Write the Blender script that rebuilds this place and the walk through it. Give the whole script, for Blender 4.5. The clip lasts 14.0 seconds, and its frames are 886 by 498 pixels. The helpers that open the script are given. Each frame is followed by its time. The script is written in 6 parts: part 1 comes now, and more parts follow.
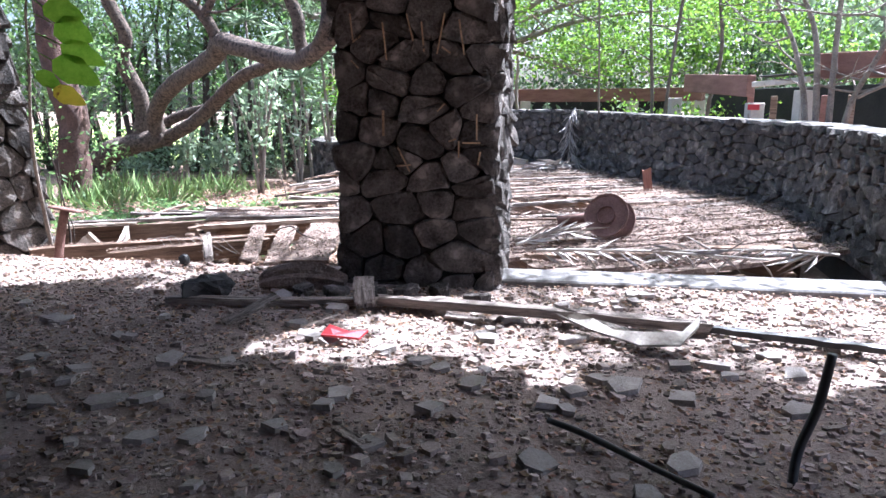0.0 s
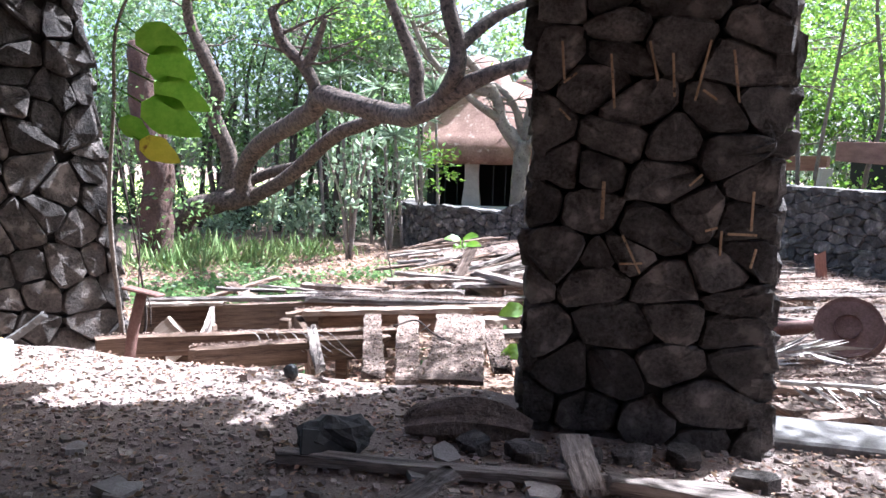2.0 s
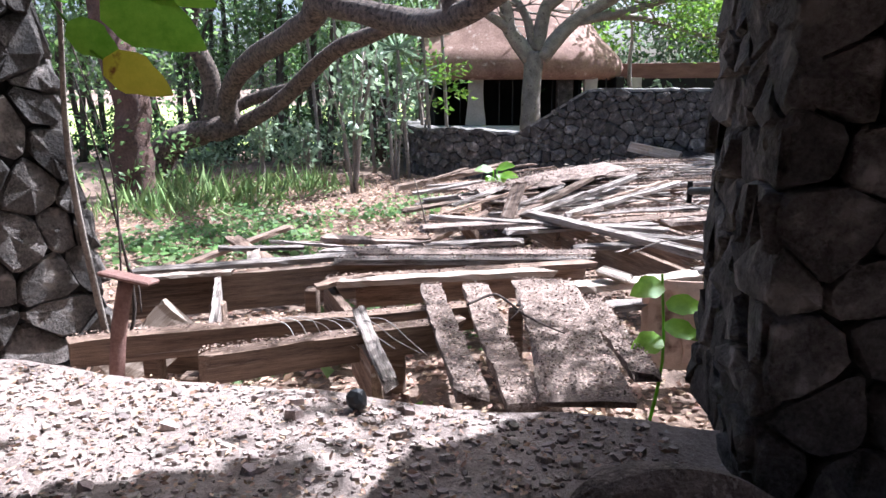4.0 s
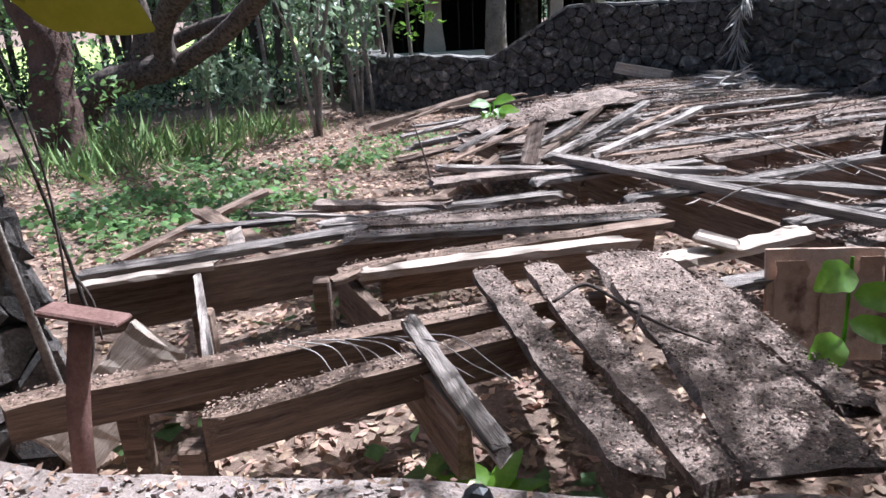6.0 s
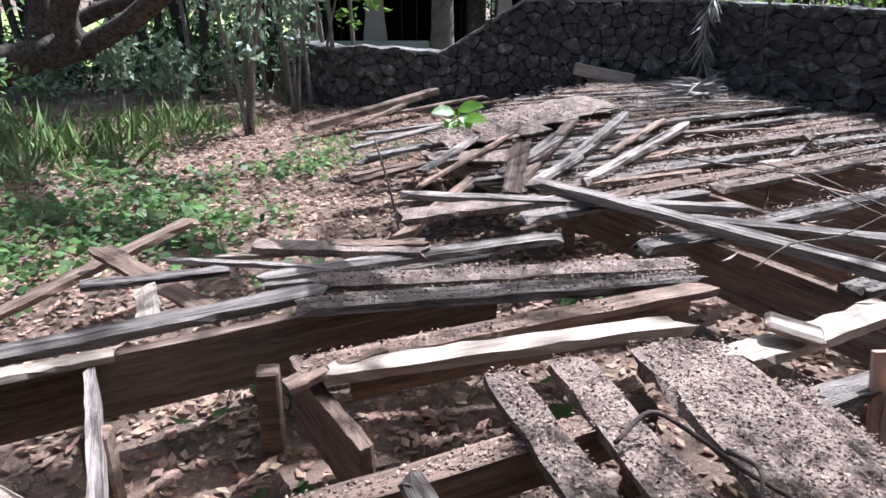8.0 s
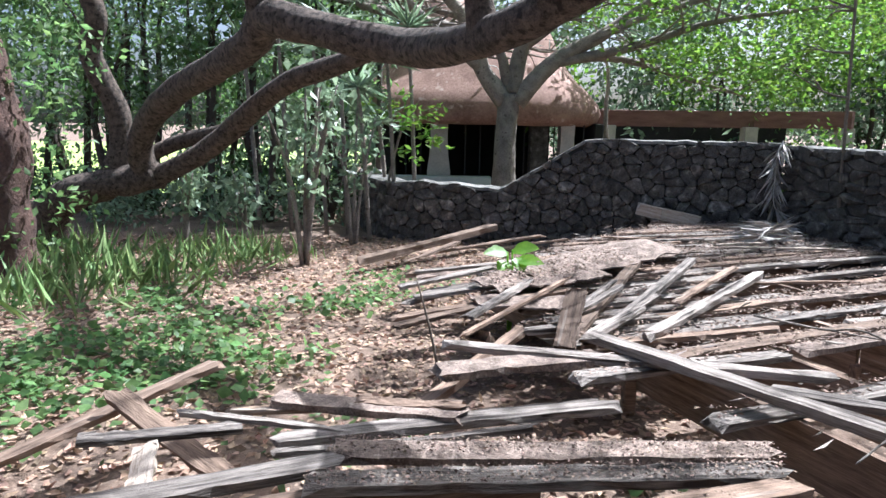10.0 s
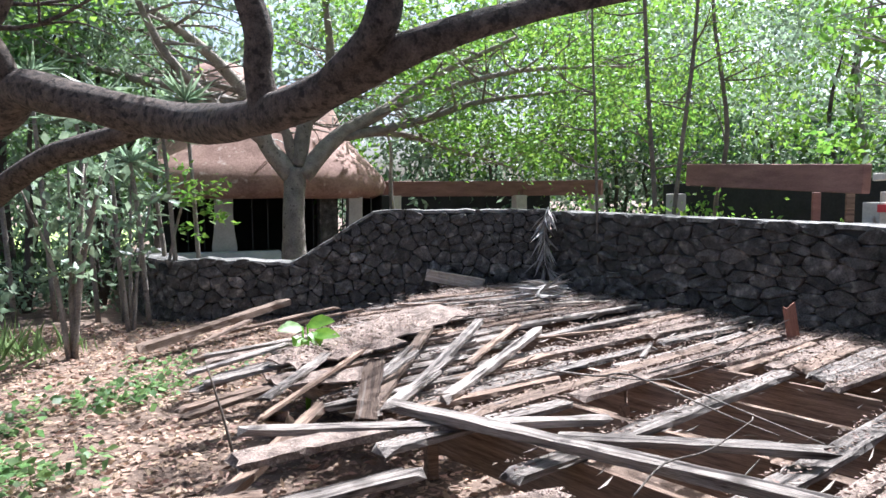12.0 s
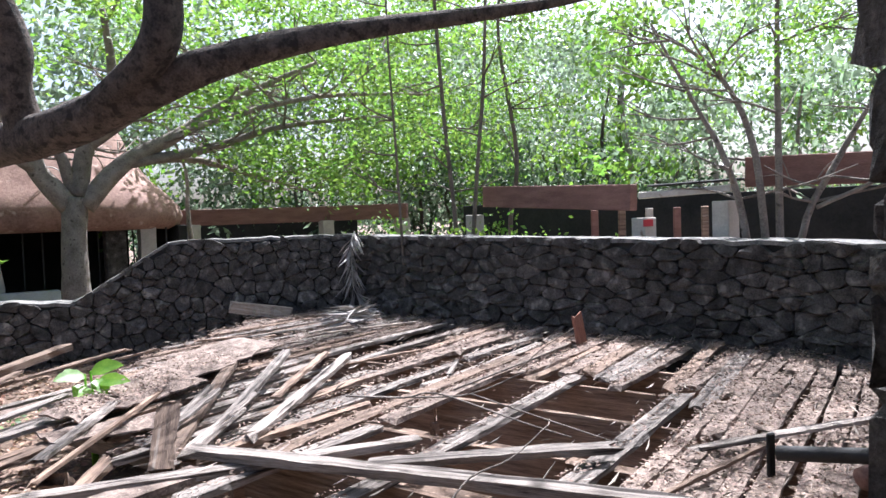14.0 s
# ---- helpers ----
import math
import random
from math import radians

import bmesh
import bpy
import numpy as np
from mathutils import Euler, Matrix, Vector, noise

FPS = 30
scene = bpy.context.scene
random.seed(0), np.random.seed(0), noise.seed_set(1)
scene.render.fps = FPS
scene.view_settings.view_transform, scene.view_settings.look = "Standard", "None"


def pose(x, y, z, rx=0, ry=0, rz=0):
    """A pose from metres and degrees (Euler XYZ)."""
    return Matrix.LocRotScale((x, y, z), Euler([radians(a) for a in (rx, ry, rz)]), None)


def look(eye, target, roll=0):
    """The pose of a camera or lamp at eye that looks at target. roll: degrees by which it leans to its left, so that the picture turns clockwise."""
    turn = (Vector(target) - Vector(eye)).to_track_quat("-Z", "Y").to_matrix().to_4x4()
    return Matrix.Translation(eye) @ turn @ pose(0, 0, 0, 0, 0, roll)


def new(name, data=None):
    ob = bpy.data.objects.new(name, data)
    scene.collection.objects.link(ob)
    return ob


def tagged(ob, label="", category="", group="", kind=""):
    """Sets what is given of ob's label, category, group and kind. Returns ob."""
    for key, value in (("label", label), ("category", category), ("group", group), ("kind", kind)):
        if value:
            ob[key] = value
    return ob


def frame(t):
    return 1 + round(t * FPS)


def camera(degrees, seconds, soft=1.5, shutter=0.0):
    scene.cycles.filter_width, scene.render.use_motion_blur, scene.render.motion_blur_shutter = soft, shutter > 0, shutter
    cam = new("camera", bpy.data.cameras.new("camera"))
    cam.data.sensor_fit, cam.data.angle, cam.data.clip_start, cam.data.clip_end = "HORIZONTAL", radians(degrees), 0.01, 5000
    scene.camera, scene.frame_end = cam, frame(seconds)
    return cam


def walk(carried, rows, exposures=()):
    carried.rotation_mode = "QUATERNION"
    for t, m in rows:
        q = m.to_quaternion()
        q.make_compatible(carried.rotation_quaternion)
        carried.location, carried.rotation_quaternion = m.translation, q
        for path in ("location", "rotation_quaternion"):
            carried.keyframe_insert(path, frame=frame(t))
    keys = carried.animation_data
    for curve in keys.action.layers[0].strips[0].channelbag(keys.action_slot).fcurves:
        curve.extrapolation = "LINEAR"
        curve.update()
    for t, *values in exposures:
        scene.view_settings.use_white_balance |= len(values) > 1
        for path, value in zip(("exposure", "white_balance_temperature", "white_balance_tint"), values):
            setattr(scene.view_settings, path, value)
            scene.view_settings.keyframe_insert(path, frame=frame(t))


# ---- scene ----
cam = camera(65.5, 14.0)
METRES, EYE, TILT, LEAN, TURN = 7.2, 1.44, -11.5, 0.0, 0.0
ROWS = [
    (0.0, 0.0, 0.0, 0.0, -0.0, 0.0, 0.0),
    (0.5, -0.0228, 0.0702, 0.0125, 0.7, 0.54, 0.14),
    (1.0, -0.0557, 0.1304, 0.034, 5.2, 3.52, -2.45),
    (1.5, -0.0989, 0.1837, 0.0447, 7.25, 5.47, -2.72),
    (2.0, -0.1352, 0.2421, 0.0539, 5.04, 4.86, -2.48),
    (2.5, -0.1657, 0.3, 0.0675, 7.79, 4.24, -2.32),
    (3.0, -0.1973, 0.3524, 0.0782, 7.56, 2.23, -1.83),
    (3.5, -0.2259, 0.4038, 0.0913, 5.66, -0.13, -1.26),
    (6.0, -0.3508, 0.6237, 0.1341, -1.01, -7.88, 2.81),
    (6.5, -0.3732, 0.6691, 0.1428, -2.88, -10.55, 3.01),
    (7.0, -0.3826, 0.712, 0.1534, -6.14, -12.18, 3.21),
    (7.5, -0.3796, 0.7532, 0.1679, -7.07, -10.97, 2.07),
    (8.0, -0.3883, 0.7885, 0.1768, -6.81, -9.18, 1.25),
    (10.5, -0.3635, 0.8475, 0.1967, -1.16, 3.44, -0.83),
    (11.0, -0.3645, 0.8454, 0.1971, -6.56, 4.81, 0.8),
    (11.5, -0.3653, 0.8436, 0.1975, -12.88, 6.17, 2.16),
    (12.0, -0.3665, 0.8436, 0.1972, -18.37, 6.78, 4.0),
    (12.5, -0.366, 0.8423, 0.197, -22.28, 7.03, 5.6),
    (13.0, -0.3628, 0.842, 0.1968, -25.79, 7.34, 7.03),
    (13.5, -0.3598, 0.8422, 0.1973, -29.88, 7.26, 8.07),
    (14.0, -0.3565, 0.8436, 0.1978, -33.66, 7.14, 8.53),
]
walk(cam, [(t, pose(0, 0, EYE, TILT, LEAN, TURN) @ pose(METRES * x, METRES * y, METRES * z, 90 + pitch, roll, yaw)) for t, x, y, z, yaw, pitch, roll in ROWS],
     [(0.0, 2.5, 5300, 14), (1.5, 2.42, 5350, 14), (3.5, 2.12, 5450, 14), (6.0, 1.27, 5350, 12), (8.0, 1.22, 5350, 12), (10.5, 1.6, 5450, 7), (12.5, 1.66, 5550, 11), (14.0, 1.66, 5600, 12)])

# ---- world, sun, exposure ----
SUN_AZ, SUN_EL = 52.0, 57.0   # degrees clockwise from straight ahead, degrees up
world = bpy.data.worlds.new("world")
scene.world = world
world.use_nodes = True
wn = world.node_tree
sky = wn.nodes.new("ShaderNodeTexSky")
sky.sky_type = "NISHITA"
sky.sun_disc = False
sky.sun_elevation, sky.sun_rotation = radians(SUN_EL), radians(SUN_AZ)
sky.air_density, sky.dust_density = 0.8, 6.0
wn.links.new(sky.outputs[0], wn.nodes["Background"].inputs[0])
wn.nodes["Background"].inputs[1].default_value = 0.092
sun_dir = Vector((math.sin(radians(SUN_AZ)) * math.cos(radians(SUN_EL)), math.cos(radians(SUN_AZ)) * math.cos(radians(SUN_EL)), math.sin(radians(SUN_EL))))
sun = new("sun", bpy.data.lights.new("sun", "SUN"))
sun.data.energy, sun.data.angle, sun.data.color = 5.0, radians(0.6), (1.0, 0.96, 0.91)
sun.matrix_world = look(sun_dir * 50, (0, 0, 0))


# ---- materials ----
def mat(name, a, b, size=2.0, fine=40.0, rough=0.85, bump=0.3, stretch=(1, 1, 1), vary=0.25, island=False, through_light=0.0, metal=0.0, spots=None, spot_size=6.0, spot_amount=0.5, object_space=False, far=0.02):
    """Two colours mixed at two scales of noise, with bump; optional spots of a third colour."""
    m = bpy.data.materials.new(name)
    m.use_nodes = True
    nt = m.node_tree
    n, l = nt.nodes, nt.links
    bsdf = n["Principled BSDF"]
    bsdf.inputs["Roughness"].default_value = rough
    bsdf.inputs["Metallic"].default_value = metal
    co = n.new("ShaderNodeTexCoord")
    mp = n.new("ShaderNodeMapping")
    mp.inputs["Scale"].default_value = stretch
    if object_space:
        rnd = n.new("ShaderNodeObjectInfo")
        add = n.new("ShaderNodeVectorMath")
        add.operation = "MULTIPLY_ADD"
        add.inputs[1].default_value = (37, 37, 37)
        comb = n.new("ShaderNodeCombineXYZ")
        for i in range(3):
            l.new(rnd.outputs["Random"], comb.inputs[i])
        l.new(comb.outputs[0], add.inputs[0])
        l.new(co.outputs["Object"], add.inputs[2])
        l.new(add.outputs[0], mp.inputs[0])
    else:
        geo0 = n.new("ShaderNodeNewGeometry")
        l.new(geo0.outputs["Position"], mp.inputs[0])
    n1, n2 = n.new("ShaderNodeTexNoise"), n.new("ShaderNodeTexNoise")
    n1.inputs["Scale"].default_value, n2.inputs["Scale"].default_value = size, fine
    n1.inputs["Detail"].default_value, n2.inputs["Detail"].default_value = 5, 6
    n2.inputs["Roughness"].default_value = 0.7
    l.new(mp.outputs[0], n1.inputs["Vector"]), l.new(mp.outputs[0], n2.inputs["Vector"])
    mixf = n.new("ShaderNodeMath")
    mixf.operation = "ADD"
    l.new(n1.outputs["Fac"], mixf.inputs[0]), l.new(n2.outputs["Fac"], mixf.inputs[1])
    ramp = n.new("ShaderNodeValToRGB")
    half = n.new("ShaderNodeMath")
    half.operation = "MULTIPLY"
    half.inputs[1].default_value = 0.5
    l.new(mixf.outputs[0], half.inputs[0])
    l.new(half.outputs[0], ramp.inputs[0])
    ramp.color_ramp.elements[0].position, ramp.color_ramp.elements[1].position = 0.36, 0.64
    ramp.color_ramp.elements[0].color, ramp.color_ramp.elements[1].color = (*a, 1), (*b, 1)
    col = ramp.outputs[0]
    if spots:
        n3 = n.new("ShaderNodeTexNoise")
        n3.inputs["Scale"].default_value, n3.inputs["Detail"].default_value = spot_size, 7
        l.new(mp.outputs[0], n3.inputs["Vector"])
        r3 = n.new("ShaderNodeValToRGB")
        r3.color_ramp.elements[0].position, r3.color_ramp.elements[1].position = 0.75 - spot_amount * 0.35, 0.82 - spot_amount * 0.3
        l.new(n3.outputs["Fac"], r3.inputs[0])
        mx = n.new("ShaderNodeMix")
        mx.data_type = "RGBA"
        l.new(r3.outputs[0], mx.inputs[0]), l.new(col, mx.inputs[6])
        mx.inputs[7].default_value = (*spots, 1)
        col = mx.outputs[2]
    if vary:
        src = n.new("ShaderNodeNewGeometry").outputs["Random Per Island"] if island else n.new("ShaderNodeObjectInfo").outputs["Random"]
        mr = n.new("ShaderNodeMapRange")
        mr.inputs["To Min"].default_value, mr.inputs["To Max"].default_value = 1 - vary, 1 + vary
        l.new(src, mr.inputs[0])
        hsv = n.new("ShaderNodeHueSaturation")
        l.new(mr.outputs[0], hsv.inputs["Value"])
        if island:
            mh = n.new("ShaderNodeMapRange")
            mh.inputs["To Min"].default_value, mh.inputs["To Max"].default_value = 0.5 - far, 0.5 + far
            wrap = n.new("ShaderNodeMath")
            wrap.operation = "FRACT"
            ten = n.new("ShaderNodeMath")
            ten.operation = "MULTIPLY"
            ten.inputs[1].default_value = 13.7
            l.new(src, ten.inputs[0]), l.new(ten.outputs[0], wrap.inputs[0]), l.new(wrap.outputs[0], mh.inputs[0])
            l.new(mh.outputs[0], hsv.inputs["Hue"])
        l.new(col, hsv.inputs["Color"])
        col = hsv.outputs[0]
    l.new(col, bsdf.inputs["Base Color"])
    if bump:
        bp = n.new("ShaderNodeBump")
        bp.inputs["Strength"].default_value, bp.inputs["Distance"].default_value = bump, 0.03 if bump < 1 else 0.05
        l.new(mixf.outputs[0], bp.inputs["Height"])
        l.new(bp.outputs[0], bsdf.inputs["Normal"])
    if through_light:
        tr = n.new("ShaderNodeBsdfTranslucent")
        l.new(col, tr.inputs["Color"])
        ms = n.new("ShaderNodeMixShader")
        ms.inputs[0].default_value = through_light
        l.new(bsdf.outputs[0], ms.inputs[1]), l.new(tr.outputs[0], ms.inputs[2])
        l.new(ms.outputs[0], n["Material Output"].inputs[0])
    return m


LAVA = mat("lava_stone", (0.032, 0.027, 0.024), (0.205, 0.176, 0.158), 7, 45, 0.92, 1.0, vary=0.45, spots=(0.29, 0.25, 0.22), spot_size=7, spot_amount=0.5)
MORTAR = mat("dark_mortar", (0.02, 0.019, 0.018), (0.05, 0.047, 0.045), 4, 60, 0.95, 0.5, vary=0)
COPING = mat("pale_mortar_cap", (0.06, 0.056, 0.052), (0.32, 0.295, 0.27), 9, 50, 0.9, 0.5, vary=0)
DIRT = mat("rubble_dirt", (0.17, 0.125, 0.105), (0.42, 0.34, 0.295), 2.2, 50, 0.95, 0.9, vary=0, spots=(0.42, 0.37, 0.33), spot_size=28, spot_amount=0.35)
CHIP = mat("rubble_chip", (0.17, 0.13, 0.11), (0.45, 0.375, 0.335), 5, 60, 0.9, 0.4, vary=0.45, island=True)
SHARD = mat("mortar_shard", (0.22, 0.19, 0.17), (0.42, 0.385, 0.355), 6, 70, 0.9, 0.4, vary=0.2)
CONCRETE = mat("pale_concrete", (0.10, 0.094, 0.09), (0.22, 0.21, 0.20), 3, 40, 0.9, 0.3, vary=0.1, spots=(0.2, 0.18, 0.16), spot_size=5, spot_amount=0.35)
LITTERGROUND = mat("leaf_litter_ground", (0.075, 0.05, 0.037), (0.26, 0.175, 0.125), 1.8, 35, 0.95, 0.8, vary=0, spots=(0.36, 0.26, 0.19), spot_size=16, spot_amount=0.45)
DRYLEAF = mat("dry_leaf", (0.19, 0.105, 0.065), (0.50, 0.35, 0.25), 3, 30, 0.8, 0.1, vary=0.45, island=True, through_light=0.2)
WOOD = mat("weathered_wood", (0.075, 0.055, 0.044), (0.56, 0.475, 0.415), 4, 26, 0.9, 0.9, stretch=(0.35, 6, 6), vary=0.3, object_space=True, spots=(0.05, 0.036, 0.03), spot_size=2.5, spot_amount=0.55)
WOODBROWN = mat("brown_rotten_wood", (0.075, 0.045, 0.032), (0.36, 0.245, 0.175), 4, 22, 0.9, 0.6, stretch=(0.35, 6, 6), vary=0.3, object_space=True, spots=(0.42, 0.34, 0.28), spot_size=3, spot_amount=0.35)
WOODPALE = mat("pale_broken_wood", (0.26, 0.19, 0.14), (0.58, 0.48, 0.40), 4, 22, 0.85, 0.5, stretch=(0.35, 6, 6), vary=0.12, object_space=True)
WOODLITTER = mat("wood_under_crumbs", (0.07, 0.046, 0.035), (0.40, 0.30, 0.245), 9, 60, 0.95, 0.8, vary=0.2, spots=(0.42, 0.33, 0.27), spot_size=40, spot_amount=0.45)
BARK = mat("grey_brown_bark", (0.03, 0.022, 0.018), (0.23, 0.17, 0.135), 14, 70, 0.97, 1.0, vary=0.12, spots=(0.035, 0.025, 0.02), spot_size=16, spot_amount=0.6)
BARKGREY = mat("pale_grey_bark", (0.14, 0.112, 0.095), (0.37, 0.315, 0.27), 5, 40, 0.95, 0.9, vary=0.15, spots=(0.1, 0.08, 0.065), spot_size=10, spot_amount=0.4)
BARKDARK = mat("dark_trunk_bark", (0.03, 0.022, 0.018), (0.11, 0.08, 0.065), 3, 26, 0.95, 0.6, vary=0.2)
LEAF = mat("green_leaf", (0.08, 0.15, 0.05), (0.22, 0.34, 0.12), 3, 20, 0.5, 0, vary=0.45, island=True, through_light=0.6)
LEAFBRIGHT = mat("bright_green_leaf", (0.11, 0.22, 0.03), (0.24, 0.38, 0.06), 3, 20, 0.5, 0, vary=0.35, island=True, through_light=0.55)
# darkened copy of the green leaf, with the shade in its colour
LEAFSHADE = mat("shade_green_leaf", (0.03, 0.065, 0.025), (0.075, 0.13, 0.045), 3, 20, 0.45, 0, vary=0.4, island=True, through_light=0.3)
LEAFGREY = mat("grey_green_leaf", (0.14, 0.20, 0.12), (0.36, 0.45, 0.29), 3, 20, 0.4, 0, vary=0.4, island=True, through_light=0.45)
LEAFBIG = mat("large_fresh_leaf", (0.13, 0.30, 0.02), (0.26, 0.46, 0.05), 7, 30, 0.4, 0.1, vary=0.2, through_light=0.6)
LEAFYELLOW = mat("yellowing_leaf", (0.40, 0.36, 0.03), (0.55, 0.46, 0.05), 9, 30, 0.5, 0.1, vary=0.1, through_light=0.5, spots=(0.16, 0.07, 0.02), spot_size=14, spot_amount=0.4)
GRASS = mat("grass_blade", (0.16, 0.25, 0.08), (0.34, 0.44, 0.18), 3, 20, 0.6, 0, vary=0.3, island=True, through_light=0.4)
LAWN = mat("sunlit_lawn", (0.22, 0.32, 0.06), (0.40, 0.48, 0.14), 0.4, 12, 0.9, 0.3, vary=0)
STUCCO = mat("terracotta_plaster", (0.17, 0.09, 0.068), (0.38, 0.235, 0.185), 1.6, 14, 0.88, 0.35, vary=0, spots=(0.50, 0.37, 0.31), spot_size=4, spot_amount=0.42)
PLASTER = mat("grey_plaster", (0.34, 0.30, 0.27), (0.52, 0.48, 0.44), 2, 25, 0.9, 0.2, vary=0.1)
SILLBLUE = mat("pale_blue_sill", (0.38, 0.42, 0.42), (0.56, 0.59, 0.58), 3, 30, 0.85, 0.2, vary=0)
DARKIRON = mat("dark_iron", (0.012, 0.011, 0.011), (0.04, 0.035, 0.033), 8, 50, 0.7, 0.2, vary=0)
RUST = mat("rusty_steel", (0.10, 0.045, 0.032), (0.22, 0.12, 0.10), 6, 50, 0.75, 0.4, vary=0.15)
BEAMRED = mat("red_brown_timber", (0.16, 0.075, 0.06), (0.30, 0.16, 0.13), 2, 20, 0.85, 0.4, stretch=(1, 1, 5), vary=0.15)
POSTPALE = mat("peeling_pale_paint", (0.42, 0.37, 0.32), (0.62, 0.57, 0.50), 4, 30, 0.85, 0.3, vary=0.1, spots=(0.25, 0.17, 0.12), spot_size=5, spot_amount=0.35)
# near-black colour that stands for shade inside and behind the buildings
SHADEVOID = mat("near_black_shade", (0.012, 0.012, 0.011), (0.035, 0.032, 0.03), 2, 20, 0.95, 0.2, vary=0)
CARDBOARD = mat("peeling_plywood", (0.42, 0.28, 0.20), (0.60, 0.43, 0.33), 3, 20, 0.9, 0.4, vary=0.05, spots=(0.14, 0.075, 0.05), spot_size=4.5, spot_amount=0.45)
RED = mat("red_plastic", (0.45, 0.02, 0.03), (0.6, 0.05, 0.06), 9, 60, 0.5, 0.1, vary=0)
BLACKPLASTIC = mat("black_rubber", (0.008, 0.008, 0.009), (0.02, 0.02, 0.022), 6, 50, 0.45, 0.1, vary=0)
CLOTH = mat("dark_grey_cloth", (0.02, 0.02, 0.02), (0.09, 0.085, 0.08), 8, 60, 0.9, 0.3, vary=0.2)
CHALK = mat("ochre_chalk", (0.26, 0.16, 0.09), (0.48, 0.34, 0.22), 12, 90, 0.95, 0.2, vary=0.15, spots=(0.05, 0.04, 0.04), spot_size=45, spot_amount=0.5)
PALMDRY = mat("dry_palm_frond", (0.26, 0.22, 0.20), (0.55, 0.50, 0.46), 5, 40, 0.8, 0.1, vary=0.3, island=True)
WHITEPAINT = mat("white_scrawl", (0.55, 0.52, 0.5), (0.7, 0.66, 0.63), 8, 50, 0.9, 0, vary=0)
CEILWOOD = mat("dark_ceiling_board", (0.05, 0.035, 0.028), (0.13, 0.09, 0.07), 3, 20, 0.95, 0.4, stretch=(0.4, 5, 5), vary=0)
CRUMB = mat("wood_crumb", (0.075, 0.046, 0.035), (0.38, 0.27, 0.21), 3, 30, 0.9, 0.1, vary=0.65, island=True)
SLIVER = mat("wood_sliver", (0.12, 0.09, 0.072), (0.42, 0.35, 0.30), 3, 30, 0.9, 0.1, vary=0.45, island=True)
rng = random.Random(7)
nr = np.random.default_rng(11)


# ---- helpers ----
def mesh_ob(name, verts, faces, material, parent=None, label="", smooth=False, m=None):
    me = bpy.data.meshes.new(name)
    me.from_pydata([tuple(v) for v in verts], [], faces)
    me.materials.append(material)
    if smooth:
        me.polygons.foreach_set("use_smooth", [True] * len(me.polygons))
    me.update()
    ob = new(name, me)
    if m is not None:
        ob.matrix_basis = m
    if parent is not None:
        ob.parent = parent
    if label:
        ob["label"] = label
    return ob


def part(name, bm, material, parent, label=""):
    me = bpy.data.meshes.new(name)
    bmesh.ops.recalc_face_normals(bm, faces=bm.faces)
    bm.to_mesh(me)
    bm.free()
    me.materials.append(material)
    ob = new(name, me)
    ob.parent = parent
    if label:
        ob["label"] = label
    return ob


def empty(name, label, category, group="", kind="", at=(0, 0, 0)):
    ob = new(name)
    ob.location = at
    return tagged(ob, label, category, group, kind)


def box_bm(sx, sy, sz, bevel=0.0, m=None):
    bm = bmesh.new()
    bmesh.ops.create_cube(bm, size=1, matrix=Matrix.Diagonal((sx, sy, sz, 1)))
    if bevel:
        bmesh.ops.bevel(bm, geom=bm.edges[:], offset=bevel, segments=1, affect="EDGES")
    if m is not None:
        bmesh.ops.transform(bm, matrix=m, verts=bm.verts)
    return bm


def board_mesh(length, width, thick, seed, jag=0.06, warp=0.012, segs=16):
    """A board along local x from 0 to length: split ragged ends, worn edges, a slight warp. Top face at z 0."""
    r = random.Random(seed)
    V, F = [], []
    ph, ph2 = r.random() * 6, r.random() * 6
    for i in range(segs + 1):
        f = i / segs
        for j, (y, z) in enumerate(((-0.5, 0), (-0.17, 0), (0.17, 0), (0.5, 0), (0.5, -1), (-0.5, -1))):
            x = f * length
            if i == 0:
                x += r.uniform(0, jag) * (1.6 if j in (0, 3) else 1)
            if i == segs:
                x -= r.uniform(0, jag) * (1.6 if j in (0, 3) else 1)
            wob = 1 + 0.07 * math.sin(ph + f * 5 + (3 if y > 0 else 0)) + r.choice((0.02, 0.0, -0.04, -0.05, -0.16))
            zz = z * thick + warp * math.sin(ph2 + f * 3.3) + (r.uniform(-0.006, 0.004) if z == 0 else 0)
            V.append((x, y * width * wob, zz))
    for i in range(segs):
        for j in range(6):
            a, b = i * 6 + j, i * 6 + (j + 1) % 6
            F.append((a, b, b + 6, a + 6))
    F.append((5, 4, 3, 2, 1, 0))
    k = segs * 6
    F.append((k, k + 1, k + 2, k + 3, k + 4, k + 5))
    me = bpy.data.meshes.new("board")
    me.from_pydata(V, [], [tuple(reversed(f)) for f in F])
    me.update()
    return me


seed_count = [100]


def along(p0, p1, roll=0.0):
    p0, p1 = Vector(p0), Vector(p1)
    x = (p1 - p0).normalized()
    y = Vector((0, 0, 1)).cross(x)
    y = y.normalized() if y.length > 1e-4 else Vector((0, 1, 0))
    z = x.cross(y)
    rot = Matrix((x, y, z)).transposed().to_4x4()
    return Matrix.Translation(p0) @ rot @ pose(0, 0, 0, roll, 0, 0)


